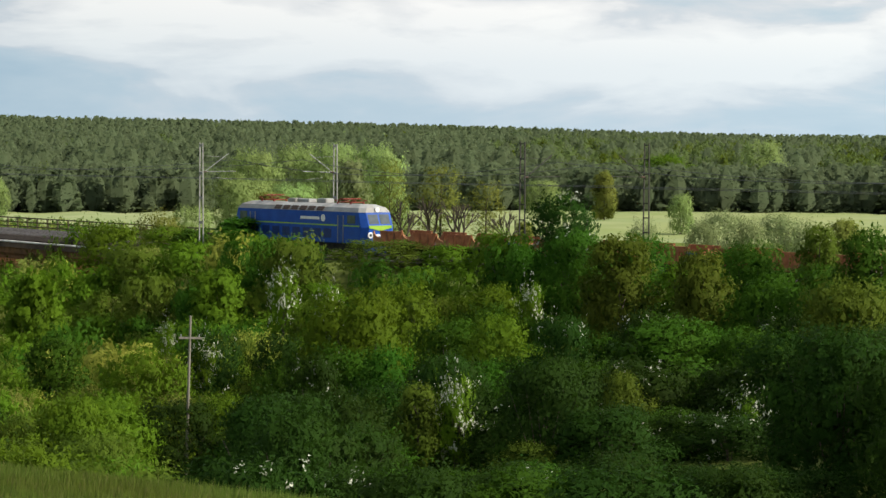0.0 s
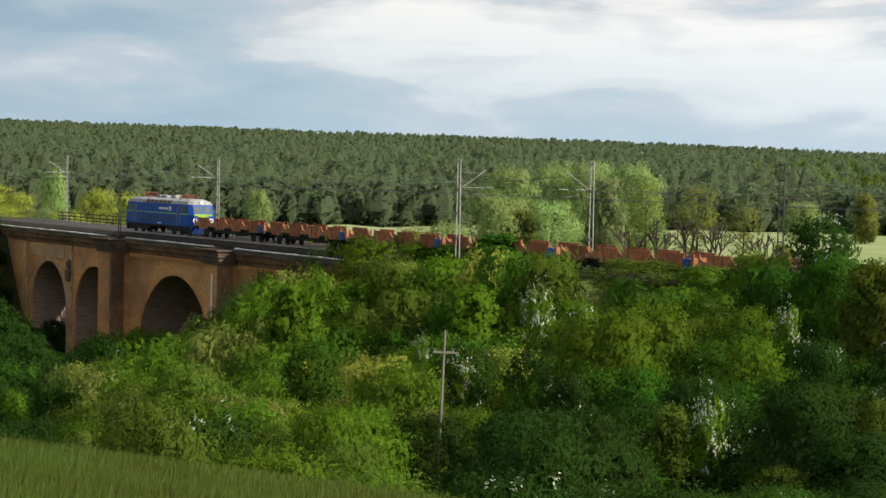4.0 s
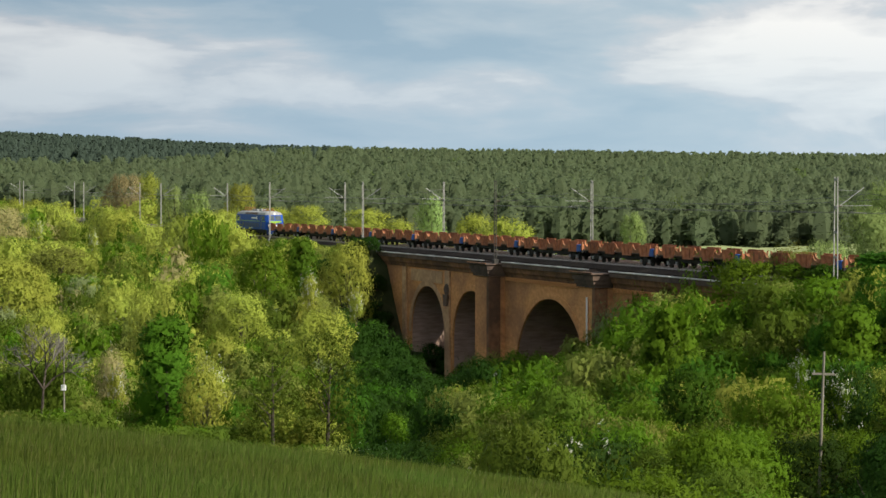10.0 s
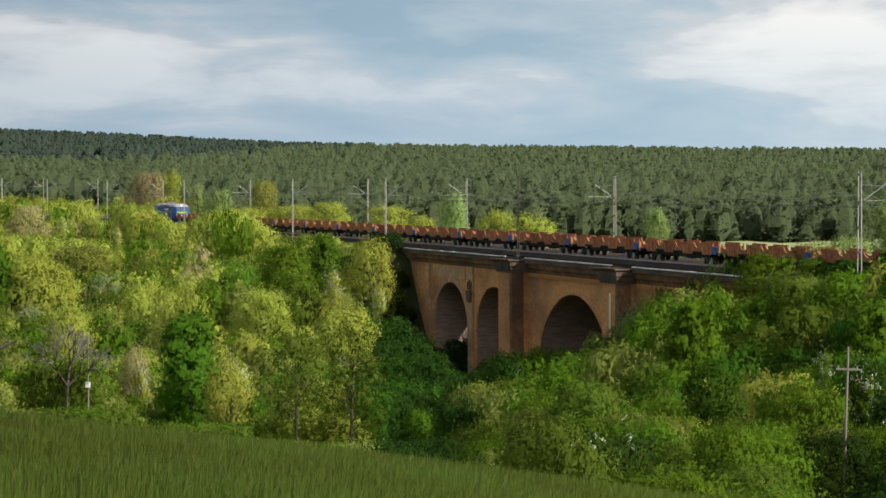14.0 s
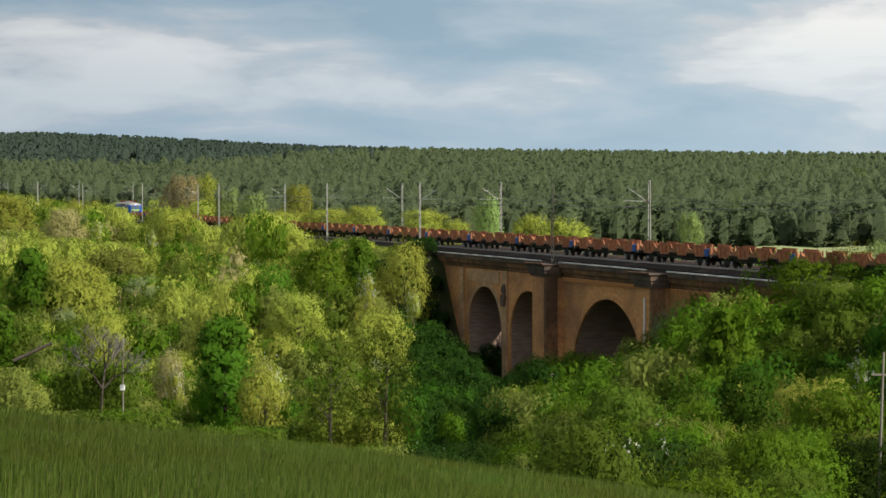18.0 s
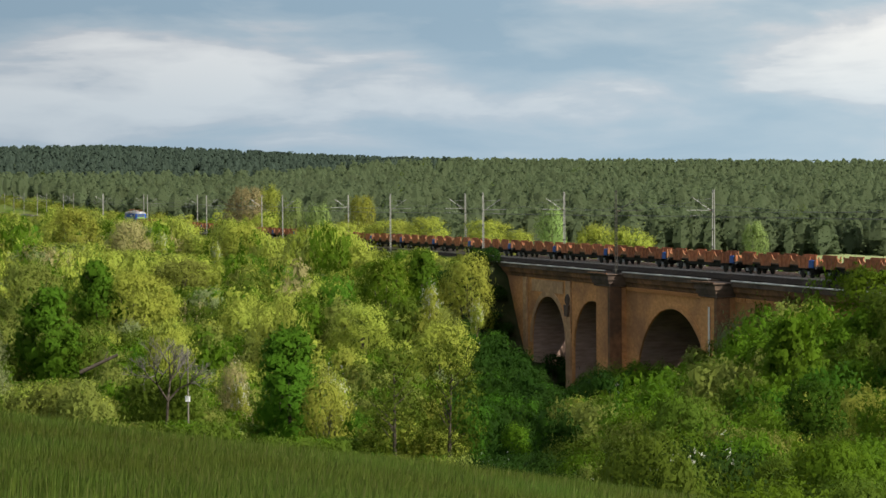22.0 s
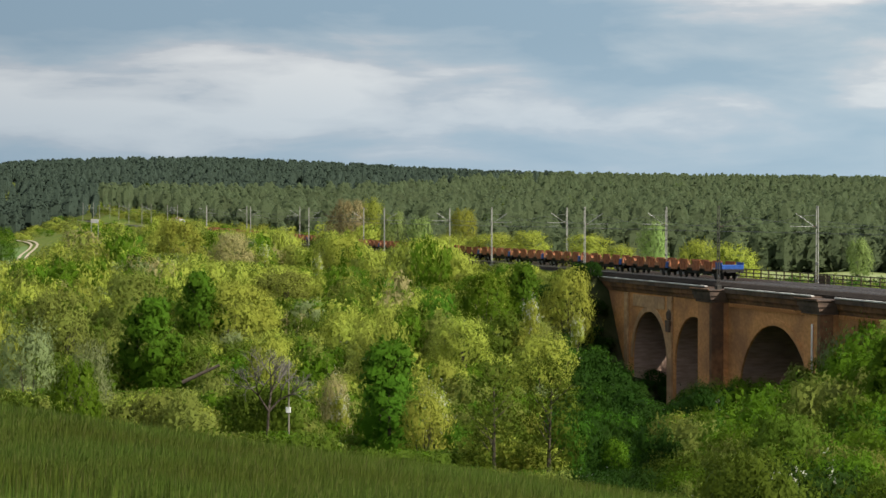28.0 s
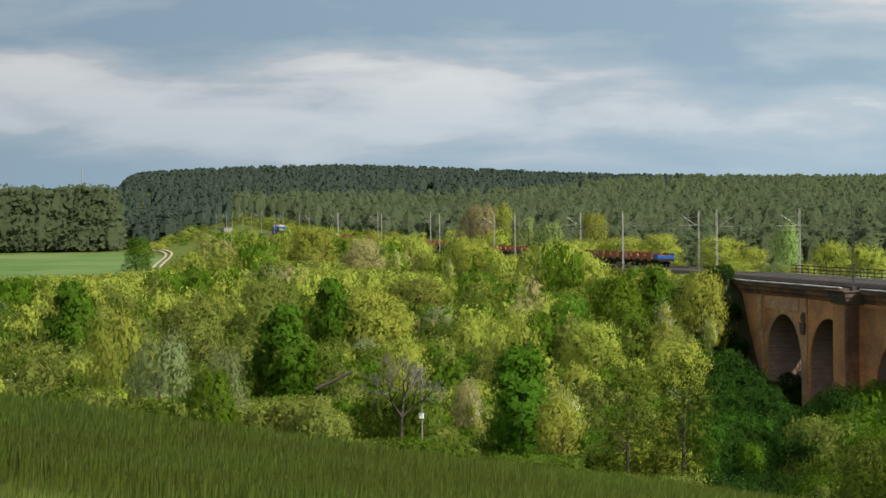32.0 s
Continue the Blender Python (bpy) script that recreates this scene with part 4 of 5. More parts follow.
# how high the thicket before the line may stand against the eye: turn, slope
SKYLINE = np.array([
    (30, -0.026), (23.2, -0.024), (21.6, -0.021), (20.9, -0.013), (20.2, -0.004), (19.5, -0.003), (19.2, -0.006), (18.6, -0.006), (18.3, -0.0025), (17.25, -0.0033), (17.0, -0.0078), (16.0, -0.0078), (15.05, -0.008), (14.9, -0.0075),
    (14.7, -0.0085), (14.6, -0.0162), (14.0, -0.0165), (13.75, -0.0092), (13.2, -0.0088), (12.9, -0.0115), (12.5, -0.0172), (11.5, -0.0172), (11.3, -0.012), (10.7, -0.0102), (10.3, -0.0105), (9.93, -0.019), (9.61, -0.026), (8.98, -0.028), (8.58, -0.0224), (8.02, -0.0225), (7.71, -0.0275),
    (6.59, -0.0276), (6.03, -0.0304), (5.88, -0.0527), (5.56, -0.0722), (5.01, -0.0861), (4.13, -0.0956), (3.42, -0.0872), (2.55, -0.0802),
    (1.36, -0.0815), (0.56, -0.0745), (-0.23, -0.073), (-0.54, -0.0605), (-1.32, -0.0545), (-2.2, -0.0495), (-3.0, -0.042), (-3.83, -0.0325),
    (-4.5, -0.035), (-5.6, -0.0275), (-6.4, -0.0325), (-7.45, -0.0314), (-8.0, -0.0355), (-9.19, -0.0369), (-9.98, -0.0479), (-10.93, -0.0423),
    (-12.21, -0.0367), (-13.6, -0.04), (-15.9, -0.03), (-16.84, -0.02), (-18.27, -0.0263), (-18.75, -0.0304), (-20.17, -0.0398), (-21.28, -0.0465),
    (-23.29, -0.0351), (-25.74, -0.0291)])[::-1]


def named_plants():
    seed = 0
    for rows in (LEFT, LEFT2, RIGHT, RIGHT2, BANK, BEYOND, BEYOND2, WILLOWS):
        for sp, yaw, dist, top, rad in rows:
            seed += 1
            x, y = spot(yaw, dist)
            if rows is BANK or (rows in (LEFT, LEFT2) and 200 < dist < 450 and 10 < yaw < 18):
                top = min(top, EYE.z + dist * float(np.interp(yaw, SKYLINE[:, 0], SKYLINE[:, 1])) + 0.2)
            h = max(2.0, top - gz(x, y))
            form = BLOOM if sp == "shade" else AIRY if sp == "olive" and h > 5.5 and dist < 200 else DENSE if (sp in ("deep", "maple") or h > 2.6 * rad) and rows is not BANK and dist < 400 else ROUND
            if dist > 150 and sp == "olive":
                form = DENSE if h > 2 * rad else ROUND
            if rows in (LEFT, LEFT2) and sp != "maple":
                form = ROUND
            if (yaw, dist) in ((8.9, 150), (7.35, 152)) or (rows is BEYOND and sp == "olive" and yaw > -16):
                form = AIRY
            rad = max(rad, h / 3.2)
            plant(x, y, h, rad, sp, form, seed)
            TAKEN.append((x, y, rad))
            if rows in (LEFT, LEFT2):
                SHOWN.append((yaw, math.degrees(rad / dist), dist, (top - (0.9 if (yaw, dist) in SEEN else 0.62) * h - EYE.z) / dist))
            elif rows in (RIGHT, RIGHT2):
                SHOWN.append((yaw, math.degrees(rad / dist) * 0.8, dist, (top - 0.4 * h - EYE.z) / dist))
    for yaw, dist, top, rad in WHITE_BUSHES:
        seed += 1
        x, y = spot(yaw, dist)
        h = max(rad * 2.2, min(top - gz(x, y), rad * 3.2))
        plant(x, y, h, rad, "spring" if yaw > 0 else "fresh", WHITEALL, seed, z=top - h)
        SHOWN.append((yaw, math.degrees(rad / dist), dist, (top - h - EYE.z) / dist))


named_plants()

# shrubs by the viaduct, its shade put into their leaf colour: along the line, across it, top, radius
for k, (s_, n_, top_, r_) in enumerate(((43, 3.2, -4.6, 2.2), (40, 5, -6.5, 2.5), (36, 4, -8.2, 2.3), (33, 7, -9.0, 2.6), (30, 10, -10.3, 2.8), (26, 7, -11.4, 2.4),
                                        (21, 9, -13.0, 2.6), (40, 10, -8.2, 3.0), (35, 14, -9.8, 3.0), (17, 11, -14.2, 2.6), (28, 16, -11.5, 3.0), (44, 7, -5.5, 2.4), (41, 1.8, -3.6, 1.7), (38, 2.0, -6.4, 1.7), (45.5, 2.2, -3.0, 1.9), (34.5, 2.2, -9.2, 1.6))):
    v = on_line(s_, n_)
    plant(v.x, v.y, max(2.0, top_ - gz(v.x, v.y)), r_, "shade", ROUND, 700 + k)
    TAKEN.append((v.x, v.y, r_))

# shrubs under the arches in shade-dark leaves; those behind added to block sun
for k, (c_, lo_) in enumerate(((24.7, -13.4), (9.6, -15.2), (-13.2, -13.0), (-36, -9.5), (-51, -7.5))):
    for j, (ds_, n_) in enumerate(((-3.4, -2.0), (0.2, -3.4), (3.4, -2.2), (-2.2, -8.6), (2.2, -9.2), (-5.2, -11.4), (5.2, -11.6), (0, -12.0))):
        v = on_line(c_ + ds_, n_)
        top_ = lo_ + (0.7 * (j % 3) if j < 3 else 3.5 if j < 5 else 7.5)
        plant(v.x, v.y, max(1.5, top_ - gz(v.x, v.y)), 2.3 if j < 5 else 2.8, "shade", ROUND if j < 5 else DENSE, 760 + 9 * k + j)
        TAKEN.append((v.x, v.y, 2.3))

def thicket():
    """The shrubs that fill the slopes: the nearest as things, the rest as one growth."""
    rng = np.random.default_rng(7)
    placed = list(TAKEN)
    found = []
    parts = {}
    tries = 0
    cells = {}

    def near(x, y, r):
        i, j = int(x // 10), int(y // 10)
        for a in (-1, 0, 1):
            for b in (-1, 0, 1):
                for px, py, pr in cells.get((i + a, j + b), ()):
                    if (px - x) ** 2 + (py - y) ** 2 < (0.52 * (pr + r)) ** 2:
                        return True
        return False

    def brow(yaw):
        """Slope at which the edge of the field cuts off what lies below it."""
        return -0.150 + 0.0021 * yaw + 0.00002 * yaw * yaw - 0.01

    # a close, mostly hidden row behind the viaduct, added to block sun in arches
    for k, s in enumerate(np.arange(-66, 47, 1.8)):
        v = on_line(float(s), -11.9 - 0.9 * (k % 2))
        placed.append((v.x, v.y, 2.6))
        g = gz(v.x, v.y)
        found.append((164.0, v.x, v.y, g, -1.3 - 0.7 * ((k * 7) % 3) / 2 - g, 2.4, "deep" if k % 3 else "olive", False))

    # hedges along the near side of the line beyond the viaduct
    for k, s in enumerate(np.arange(74, 470, 2.6)):
        v = on_line(float(s), 9.0 + 6.0 * (k % 2) + rng.uniform(-1.5, 1.5))
        yaw, dist = math.degrees(math.atan2(-v.x, v.y)), math.hypot(v.x, v.y)
        g = gz(v.x, v.y)
        h = EYE.z + dist * float(np.interp(yaw, SKYLINE[:, 0], SKYLINE[:, 1])) - rng.uniform(-0.1, 0.35) - g
        if h < 1.3:
            continue
        r = min(rng.uniform(2.4, 3.6), h)
        placed.append((v.x, v.y, r))
        found.append((dist, v.x, v.y, g, h, r, ("spring", "spring", "olive", "yellow", "fresh")[int(rng.integers(5))] if k % 4 else "spring", False))
    for p in placed:
        cells.setdefault((int(p[0] // 10), int(p[1] // 10)), []).append(p)
    while tries < 45000:
        tries += 1
        yaw = rng.uniform(-27.5, 27.5)
        dist = math.sqrt(rng.uniform(62 ** 2, 470 ** 2))
        x, y = spot(yaw, dist)
        s, n = (x - BX) * UX + (y - BY) * UY, (x - BX) * NX + (y - BY) * NY
        n -= bend(s)
        behind = -45 < n < -13 and -75 < s < 70
        if n < 3.0 and not behind:
            continue
        if dist > 420 and yaw > 18.5:
            continue
        if dist < 101 and abs(yaw + 6.4) < 2.0:
            continue
        right = yaw < 3 and s < 10
        size = rng.uniform(0.75, 1.25)
        r = (2.7 if right else 2.2) * size * (1.0 if dist < 200 else 1.25 if dist < 300 else 1.6)
        h = r * rng.uniform(1.5, 2.4)
        if (n < 24 and 42 < s < 95 or 9 < n < 24 and 20 < s < 43 and 6.6 < yaw < 10) and not behind:       # low growth on the grassy bank
            r, h = r * 0.62, min(h, 2.6)
        if near(x, y, r):
            continue
        g = gz(x, y)
        top = EYE.z + dist * float(np.interp(yaw, SKYLINE[:, 0], SKYLINE[:, 1])) - rng.uniform(0, 0.4)
        for yw, half, dd, slope in SHOWN:
            if dist < dd - 1 and abs(yaw - yw) < half + 0.6 * math.degrees(r / dist):
                top = min(top, EYE.z + dist * slope)
        # growth behind the viaduct, added to block sun through the arches
        if behind:
            r, h, top = 3.0 * size, 12.0 * size, -1.4
        h = min(h, top - g)
        if h < 0.9:
            continue
        r = min(r, h * 0.95)
        cells.setdefault((int(x // 10), int(y // 10)), []).append((x, y, r))
        u = (0.5 + 0.33 * math.sin(x * 0.11 + 1.3 * math.sin(y * 0.07)) + 0.33 * math.sin(y * 0.083 + 2 + 1.1 * math.sin(x * 0.06)) + rng.normal(0, 0.22)) % 1.0
        if right:
            sp = ("fresh", "olive", "moss", "yellow", "deep")[int(np.searchsorted([0.4, 0.6, 0.8, 0.9], u))]
        else:
            sp = ("olive", "moss", "spring", "yellow", "spring", "grey", "fresh", "maple", "rust")[int(np.searchsorted([0.14, 0.24, 0.5, 0.58, 0.78, 0.82, 0.94, 0.98], u))]
            # darker leaves here put the hollow's shade into the colour
            if dist < 200 and 10 < yaw < 16.5:
                sp = ("moss", "fresh", "olive", "maple", "moss")[int(np.searchsorted([0.34, 0.56, 0.78, 0.88], u))]
            elif dist < 280 and yaw > 16.5:
                sp = ("olive", "moss", "olive", "fresh", "spring")[int(np.searchsorted([0.3, 0.58, 0.78, 0.9], u))]
            elif dist < 200:
                sp = ("moss", "olive", "fresh", "spring", "yellow", "maple")[int(np.searchsorted([0.3, 0.55, 0.76, 0.9, 0.95], u))]
        # gully growth: leaf colour darkened for the viaduct's shade
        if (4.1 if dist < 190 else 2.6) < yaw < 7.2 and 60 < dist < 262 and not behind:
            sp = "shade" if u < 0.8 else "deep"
        # the right slope's shade is partly put into darker leaf colours
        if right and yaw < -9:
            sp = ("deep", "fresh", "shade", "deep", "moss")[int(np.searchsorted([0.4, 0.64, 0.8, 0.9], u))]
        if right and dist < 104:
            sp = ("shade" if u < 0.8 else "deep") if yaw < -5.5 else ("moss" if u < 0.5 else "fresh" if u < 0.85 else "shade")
        if behind:
            sp = "deep" if u < 0.6 else "olive"
        bloom = (sp == "shade" and rng.uniform() < 0.14) or rng.uniform() < 0.04
        found.append((dist if (g + h - EYE.z) / dist > brow(yaw) else dist + 300, x, y, g, h, r, sp, bloom))
    for _ in range(900):
        s, n = rng.uniform(230, 900), rng.choice([rng.uniform(6, 100), rng.uniform(-30, -14)])
        v = on_line(s, n)
        yaw, dist = math.degrees(math.atan2(-v.x, v.y)), math.hypot(v.x, v.y)
        r = rng.uniform(2.5, 4.5)
        g = gz(v.x, v.y)
        top = EYE.z + dist * (float(np.interp(yaw, SKYLINE[:, 0], SKYLINE[:, 1])) if n > 0 else -0.004)
        if s > 570:
            top = max(top, g + rng.uniform(2, 4))
        h = min(r * rng.uniform(1.2, 1.7), top - g)
        if h < 1.2 or near(v.x, v.y, r) or dist < 440 or yaw > 22.9:
            continue
        cells.setdefault((int(v.x // 10), int(v.y // 10)), []).append((v.x, v.y, r))
        found.append((dist, v.x, v.y, g, h, min(r, h), ("spring", "olive", "fresh", "yellow")[int(rng.integers(4))], False))
    found.sort()
    for k, (dist, x, y, g, h, r, sp, bloom) in enumerate(found):
        hidden = dist > 360 and math.hypot(x, y) < dist - 200
        if k < 250:
            plant(x, y, h, r, sp, BLOOM if bloom else ROUND, 1000 + k)
            continue
        V, mi, N = LEAST if hidden else MID[int(rng.integers(5))] if dist < 165 else LITE[int(rng.integers(6))] if dist < 245 else FAR[int(rng.integers(6))]
        a = rng.uniform(0, 6.28)
        q = r / 0.62
        c, sn = math.cos(a), math.sin(a)
        Q = np.stack([(V[:, 0] * c - V[:, 1] * sn) * q + x, (V[:, 0] * sn + V[:, 1] * c) * q + y, V[:, 2] * h + g - 0.1], 1)
        T = np.stack([N[:, 0] * c - N[:, 1] * sn, N[:, 0] * sn + N[:, 1] * c, N[:, 2]], 1)
        parts.setdefault(sp, []).append((Q, mi, T))
    keys = list(LEAF)
    V = np.concatenate([q for sp in parts for q, _, _ in parts[sp]])
    M = np.concatenate([np.where(mi > 0, len(keys), keys.index(sp)) for sp in parts for _, mi, _ in parts[sp]])
    T = np.concatenate([t for sp in parts for _, _, t in parts[sp]])
    me = quads_mesh("thicket", V, M, [LEAF[k] for k in keys] + [BLOSSOM], T)
    tagged(new("thicket", me), "dense spring thicket of mixed green shrubs covering the slopes", "thicket", kind="stuff")


thicket()


def bank_grass():
    """Tufts of tall grass on the slopes beside the far end of the viaduct, leaning down the slope."""
    rng = np.random.default_rng(17)
    n = 30000
    s, q = rng.uniform(18, 130, n), 2.0 + 34 * rng.uniform(0, 1, n) ** 1.3
    off = q + 0.021 * (np.sqrt((s - 95) ** 2 + 900) + (s - 95)) / 2
    x, y = BX + s * UX + off * NX, BY + s * UY + off * NY
    z = ground(x, y)
    keep = (s > 40) | (q > 9)
    s, q, x, y, z, n = s[keep], q[keep], x[keep], y[keep], z[keep], int(keep.sum())
    h = rng.uniform(0.35, 0.85, n) * (0.8 + 0.4 * np.sin(s * 0.5 + q * 0.35))
    a = rng.uniform(0, 2 * np.pi, n)
    w = rng.uniform(0.06, 0.16, n)
    dx, dy = np.cos(a) * w, np.sin(a) * w
    lx, ly = NX * h * 0.5 + rng.normal(0, 0.12, n), NY * h * 0.5 + rng.normal(0, 0.12, n)
    V = np.zeros((n, 4, 3))
    V[:, 0] = np.stack([x - dx, y - dy, z - 0.1], 1)
    V[:, 1] = np.stack([x + dx, y + dy, z - 0.1], 1)
    V[:, 2] = np.stack([x + lx + dx * 0.5, y + ly + dy * 0.5, z + h], 1)
    V[:, 3] = np.stack([x + lx - dx * 0.5, y + ly - dy * 0.5, z + h * 0.9], 1)
    N = unit(np.stack([rng.normal(NX * 0.4, 0.15, n), rng.normal(NY * 0.4 - 0.2, 0.15, n), np.ones(n)], 1))
    kind = np.where(rng.uniform(size=n) < 0.6, 0, np.where(rng.uniform(size=n) < 0.6, 1, 2))
    me = quads_mesh("bank_grass", V.reshape(-1, 3), kind, [LEAF["moss"], LEAF["spring"], LEAF["yellow"]], N)
    tagged(new("bank_grass", me), "tall yellowish grass leaning on the railway bank", "grass", kind="stuff")


bank_grass()


def far_woods():
    """The pine woods behind, tree by tree, in one growth."""
    rng = np.random.default_rng(21)
    def pine(seed, low, n, leaf, boughs, taper, spread=0.13):
        """A pine: rounded clumps of needles, set unevenly about the stem from low of its height to the top."""
        g = np.random.default_rng(seed)
        f = np.sort((np.arange(boughs) + g.uniform(0, 1, boughs)) / boughs)
        R = spread * g.uniform(0.5, 0.8, boughs) * (1 - 0.4 * taper * f)
        out = spread * g.uniform(0.35, 0.95, boughs) * np.sqrt(np.clip(1.04 - f ** 2, 0, 1)) * (1 - taper * f)
        a = 2.4 * np.arange(boughs) + g.uniform(-0.6, 0.6, boughs)
        C = np.stack([out * np.cos(a), out * np.sin(a), low + (0.97 - low - 0.5 * R) * f], 1)
        idx = g.choice(boughs, n, p=R ** 2 / (R ** 2).sum())
        d = g.normal(size=(n, 3))
        d[:, 2] = d[:, 2] * 0.7 + 0.3
        d = unit(d)
        P = C[idx] + d * R[idx][:, None] * g.uniform(0.55, 1.1, (n, 1)) * np.array([1, 1, 0.75])
        N = unit(d + 0.5 * g.normal(size=(n, 3)))
        S = unit(0.1 * N + 0.4 * d + 1.2 * (P - np.array([0, 0, low])) + np.array([0, 0, 0.75]))
        V = leaf_quads(g, P, N, leaf, None, (0.5, 0.9))
        # the close needles inside
        Q, D = [], []
        rings = [(low, 0.25), (low + 0.3 * (0.9 - low), 0.8), (low + 0.7 * (0.9 - low), 0.75 * (1 - 0.5 * taper)), (0.93, 0.12)]
        for (z0, r0), (z1, r1) in zip(rings, rings[1:]):
            for k in range(5):
                b = [seed + 2 * math.pi * (k + e) / 5 for e in (0, 1)]
                Q += [(r * spread * math.cos(e), r * spread * math.sin(e), z) for e, z, r in ((b[0], z0, r0), (b[1], z0, r0), (b[1], z1, r1), (b[0], z1, r1))]
                D.append((0.5 * math.cos(sum(b) / 2), 0.5 * math.sin(sum(b) / 2), 0.8))
        return np.concatenate([V, np.array(Q)]), np.zeros(n + len(D), int), np.concatenate([S, unit(np.array(D))])

    kinds = [pine(300 + k, 0.42, 44, 0.036, 8, 0.12, 0.155) for k in range(8)]
    small = [pine(330 + k, 0.25, 15, 0.052, 6, 0.12, 0.165) for k in range(8)]
    edge = [pine(310 + k, 0.06, 110, 0.037, 13, 0.3, 0.165) for k in range(8)]
    leafy = [crown(320 + k, 72, 0.3, 0.05, 1.0, 0.065, 9, loose=0.3) for k in range(4)]
    VS, MS, NS = [], [], []

    def put(x, y, h, wide, shape, m):
        V, mi, N = shape
        a = rng.uniform(0, 6.28)
        c, sn = math.cos(a), math.sin(a)
        VS.append(np.stack([(V[:, 0] * c - V[:, 1] * sn) * wide + x, (V[:, 0] * sn + V[:, 1] * c) * wide + y, V[:, 2] * h + gz(x, y) - 0.5], 1))
        NS.append(np.stack([N[:, 0] * c - N[:, 1] * sn, N[:, 0] * sn + N[:, 1] * c, N[:, 2]], 1))
        MS.append(np.full(len(V) // 4, m))

    for i in range(20500):
        yaw = rng.uniform(-28, 28)
        u = rng.uniform() ** 1.15
        lo = 500 if yaw < -7 else 470
        dist = lo + u * 1430
        left = yaw > 23.25
        if left:
            lo, dist = 885, 885 + u * u * 900
        elif yaw > 20.4:
            lo, dist = 930, 930 + u * 930
        x, y = spot(yaw, dist)
        n = (x - BX) * NX + (y - BY) * NY - bend((x - BX) * UX + (y - BY) * UY)
        if -24 < n and yaw < 23.25 and (dist < 900 or n < 16) and dist < 1000:
            continue
        # far-hill pines under cloud shadow take the darker needle colour
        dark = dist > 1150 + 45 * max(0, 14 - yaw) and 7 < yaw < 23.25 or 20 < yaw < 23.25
        h = rng.uniform(9.0, 16.0) * (1 if dist > 620 else 0.8) * (1.0 if not left else 1.95 if dist < 1080 else 1.5)
        if dist > 1300 and not left:
            h = 9.5 + 0.42 * h
        leaf = 0.02 if yaw > -15 else 0.8 if 620 < dist < 1150 and math.sin(yaw * 1.7) + math.sin(dist * 0.013 + yaw) > -0.5 else 0.06
        if rng.uniform() < leaf and not dark:
            put(x, y, h * 0.85, h * 0.75, leafy[int(rng.integers(4))], 2 if rng.uniform() < 0.3 else 3)
        else:
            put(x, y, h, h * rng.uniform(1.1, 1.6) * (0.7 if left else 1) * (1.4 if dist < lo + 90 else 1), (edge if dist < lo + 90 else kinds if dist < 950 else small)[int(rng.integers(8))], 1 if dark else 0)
    for yaw in np.arange(23.2, 28, 0.018):        # close front row of the wood beside the meadow
        x, y = spot(yaw, 882 + rng.uniform(0, 45))
        put(x, y, rng.uniform(12, 25), rng.uniform(20, 30), edge[int(rng.integers(8))], 0)
    for yaw in np.arange(-28, 19.5, 0.045):         # and of the wood behind the line
        x, y = spot(yaw, (500 if yaw < -7 else 470) + rng.uniform(0, 60))
        n = (x - BX) * NX + (y - BY) * NY - bend((x - BX) * UX + (y - BY) * UY)
        if n < -24:
            put(x, y, rng.uniform(5, 11), rng.uniform(14, 20), edge[int(rng.integers(8))], 0)
            put(x + rng.uniform(-1.5, 1.5), y - 2, rng.uniform(2.5, 4.5), 7.0, leafy[int(rng.integers(4))], 0)
    me = quads_mesh("pine_woods", np.concatenate(VS), np.concatenate(MS), [PINE, PINE_IN_SHADE, LEAF["moss"], LEAF["wood"]], np.concatenate(NS))
    tagged(new("pine_woods", me), "distant dark green pine forest on low hills", "forest", kind="stuff")


far_woods()


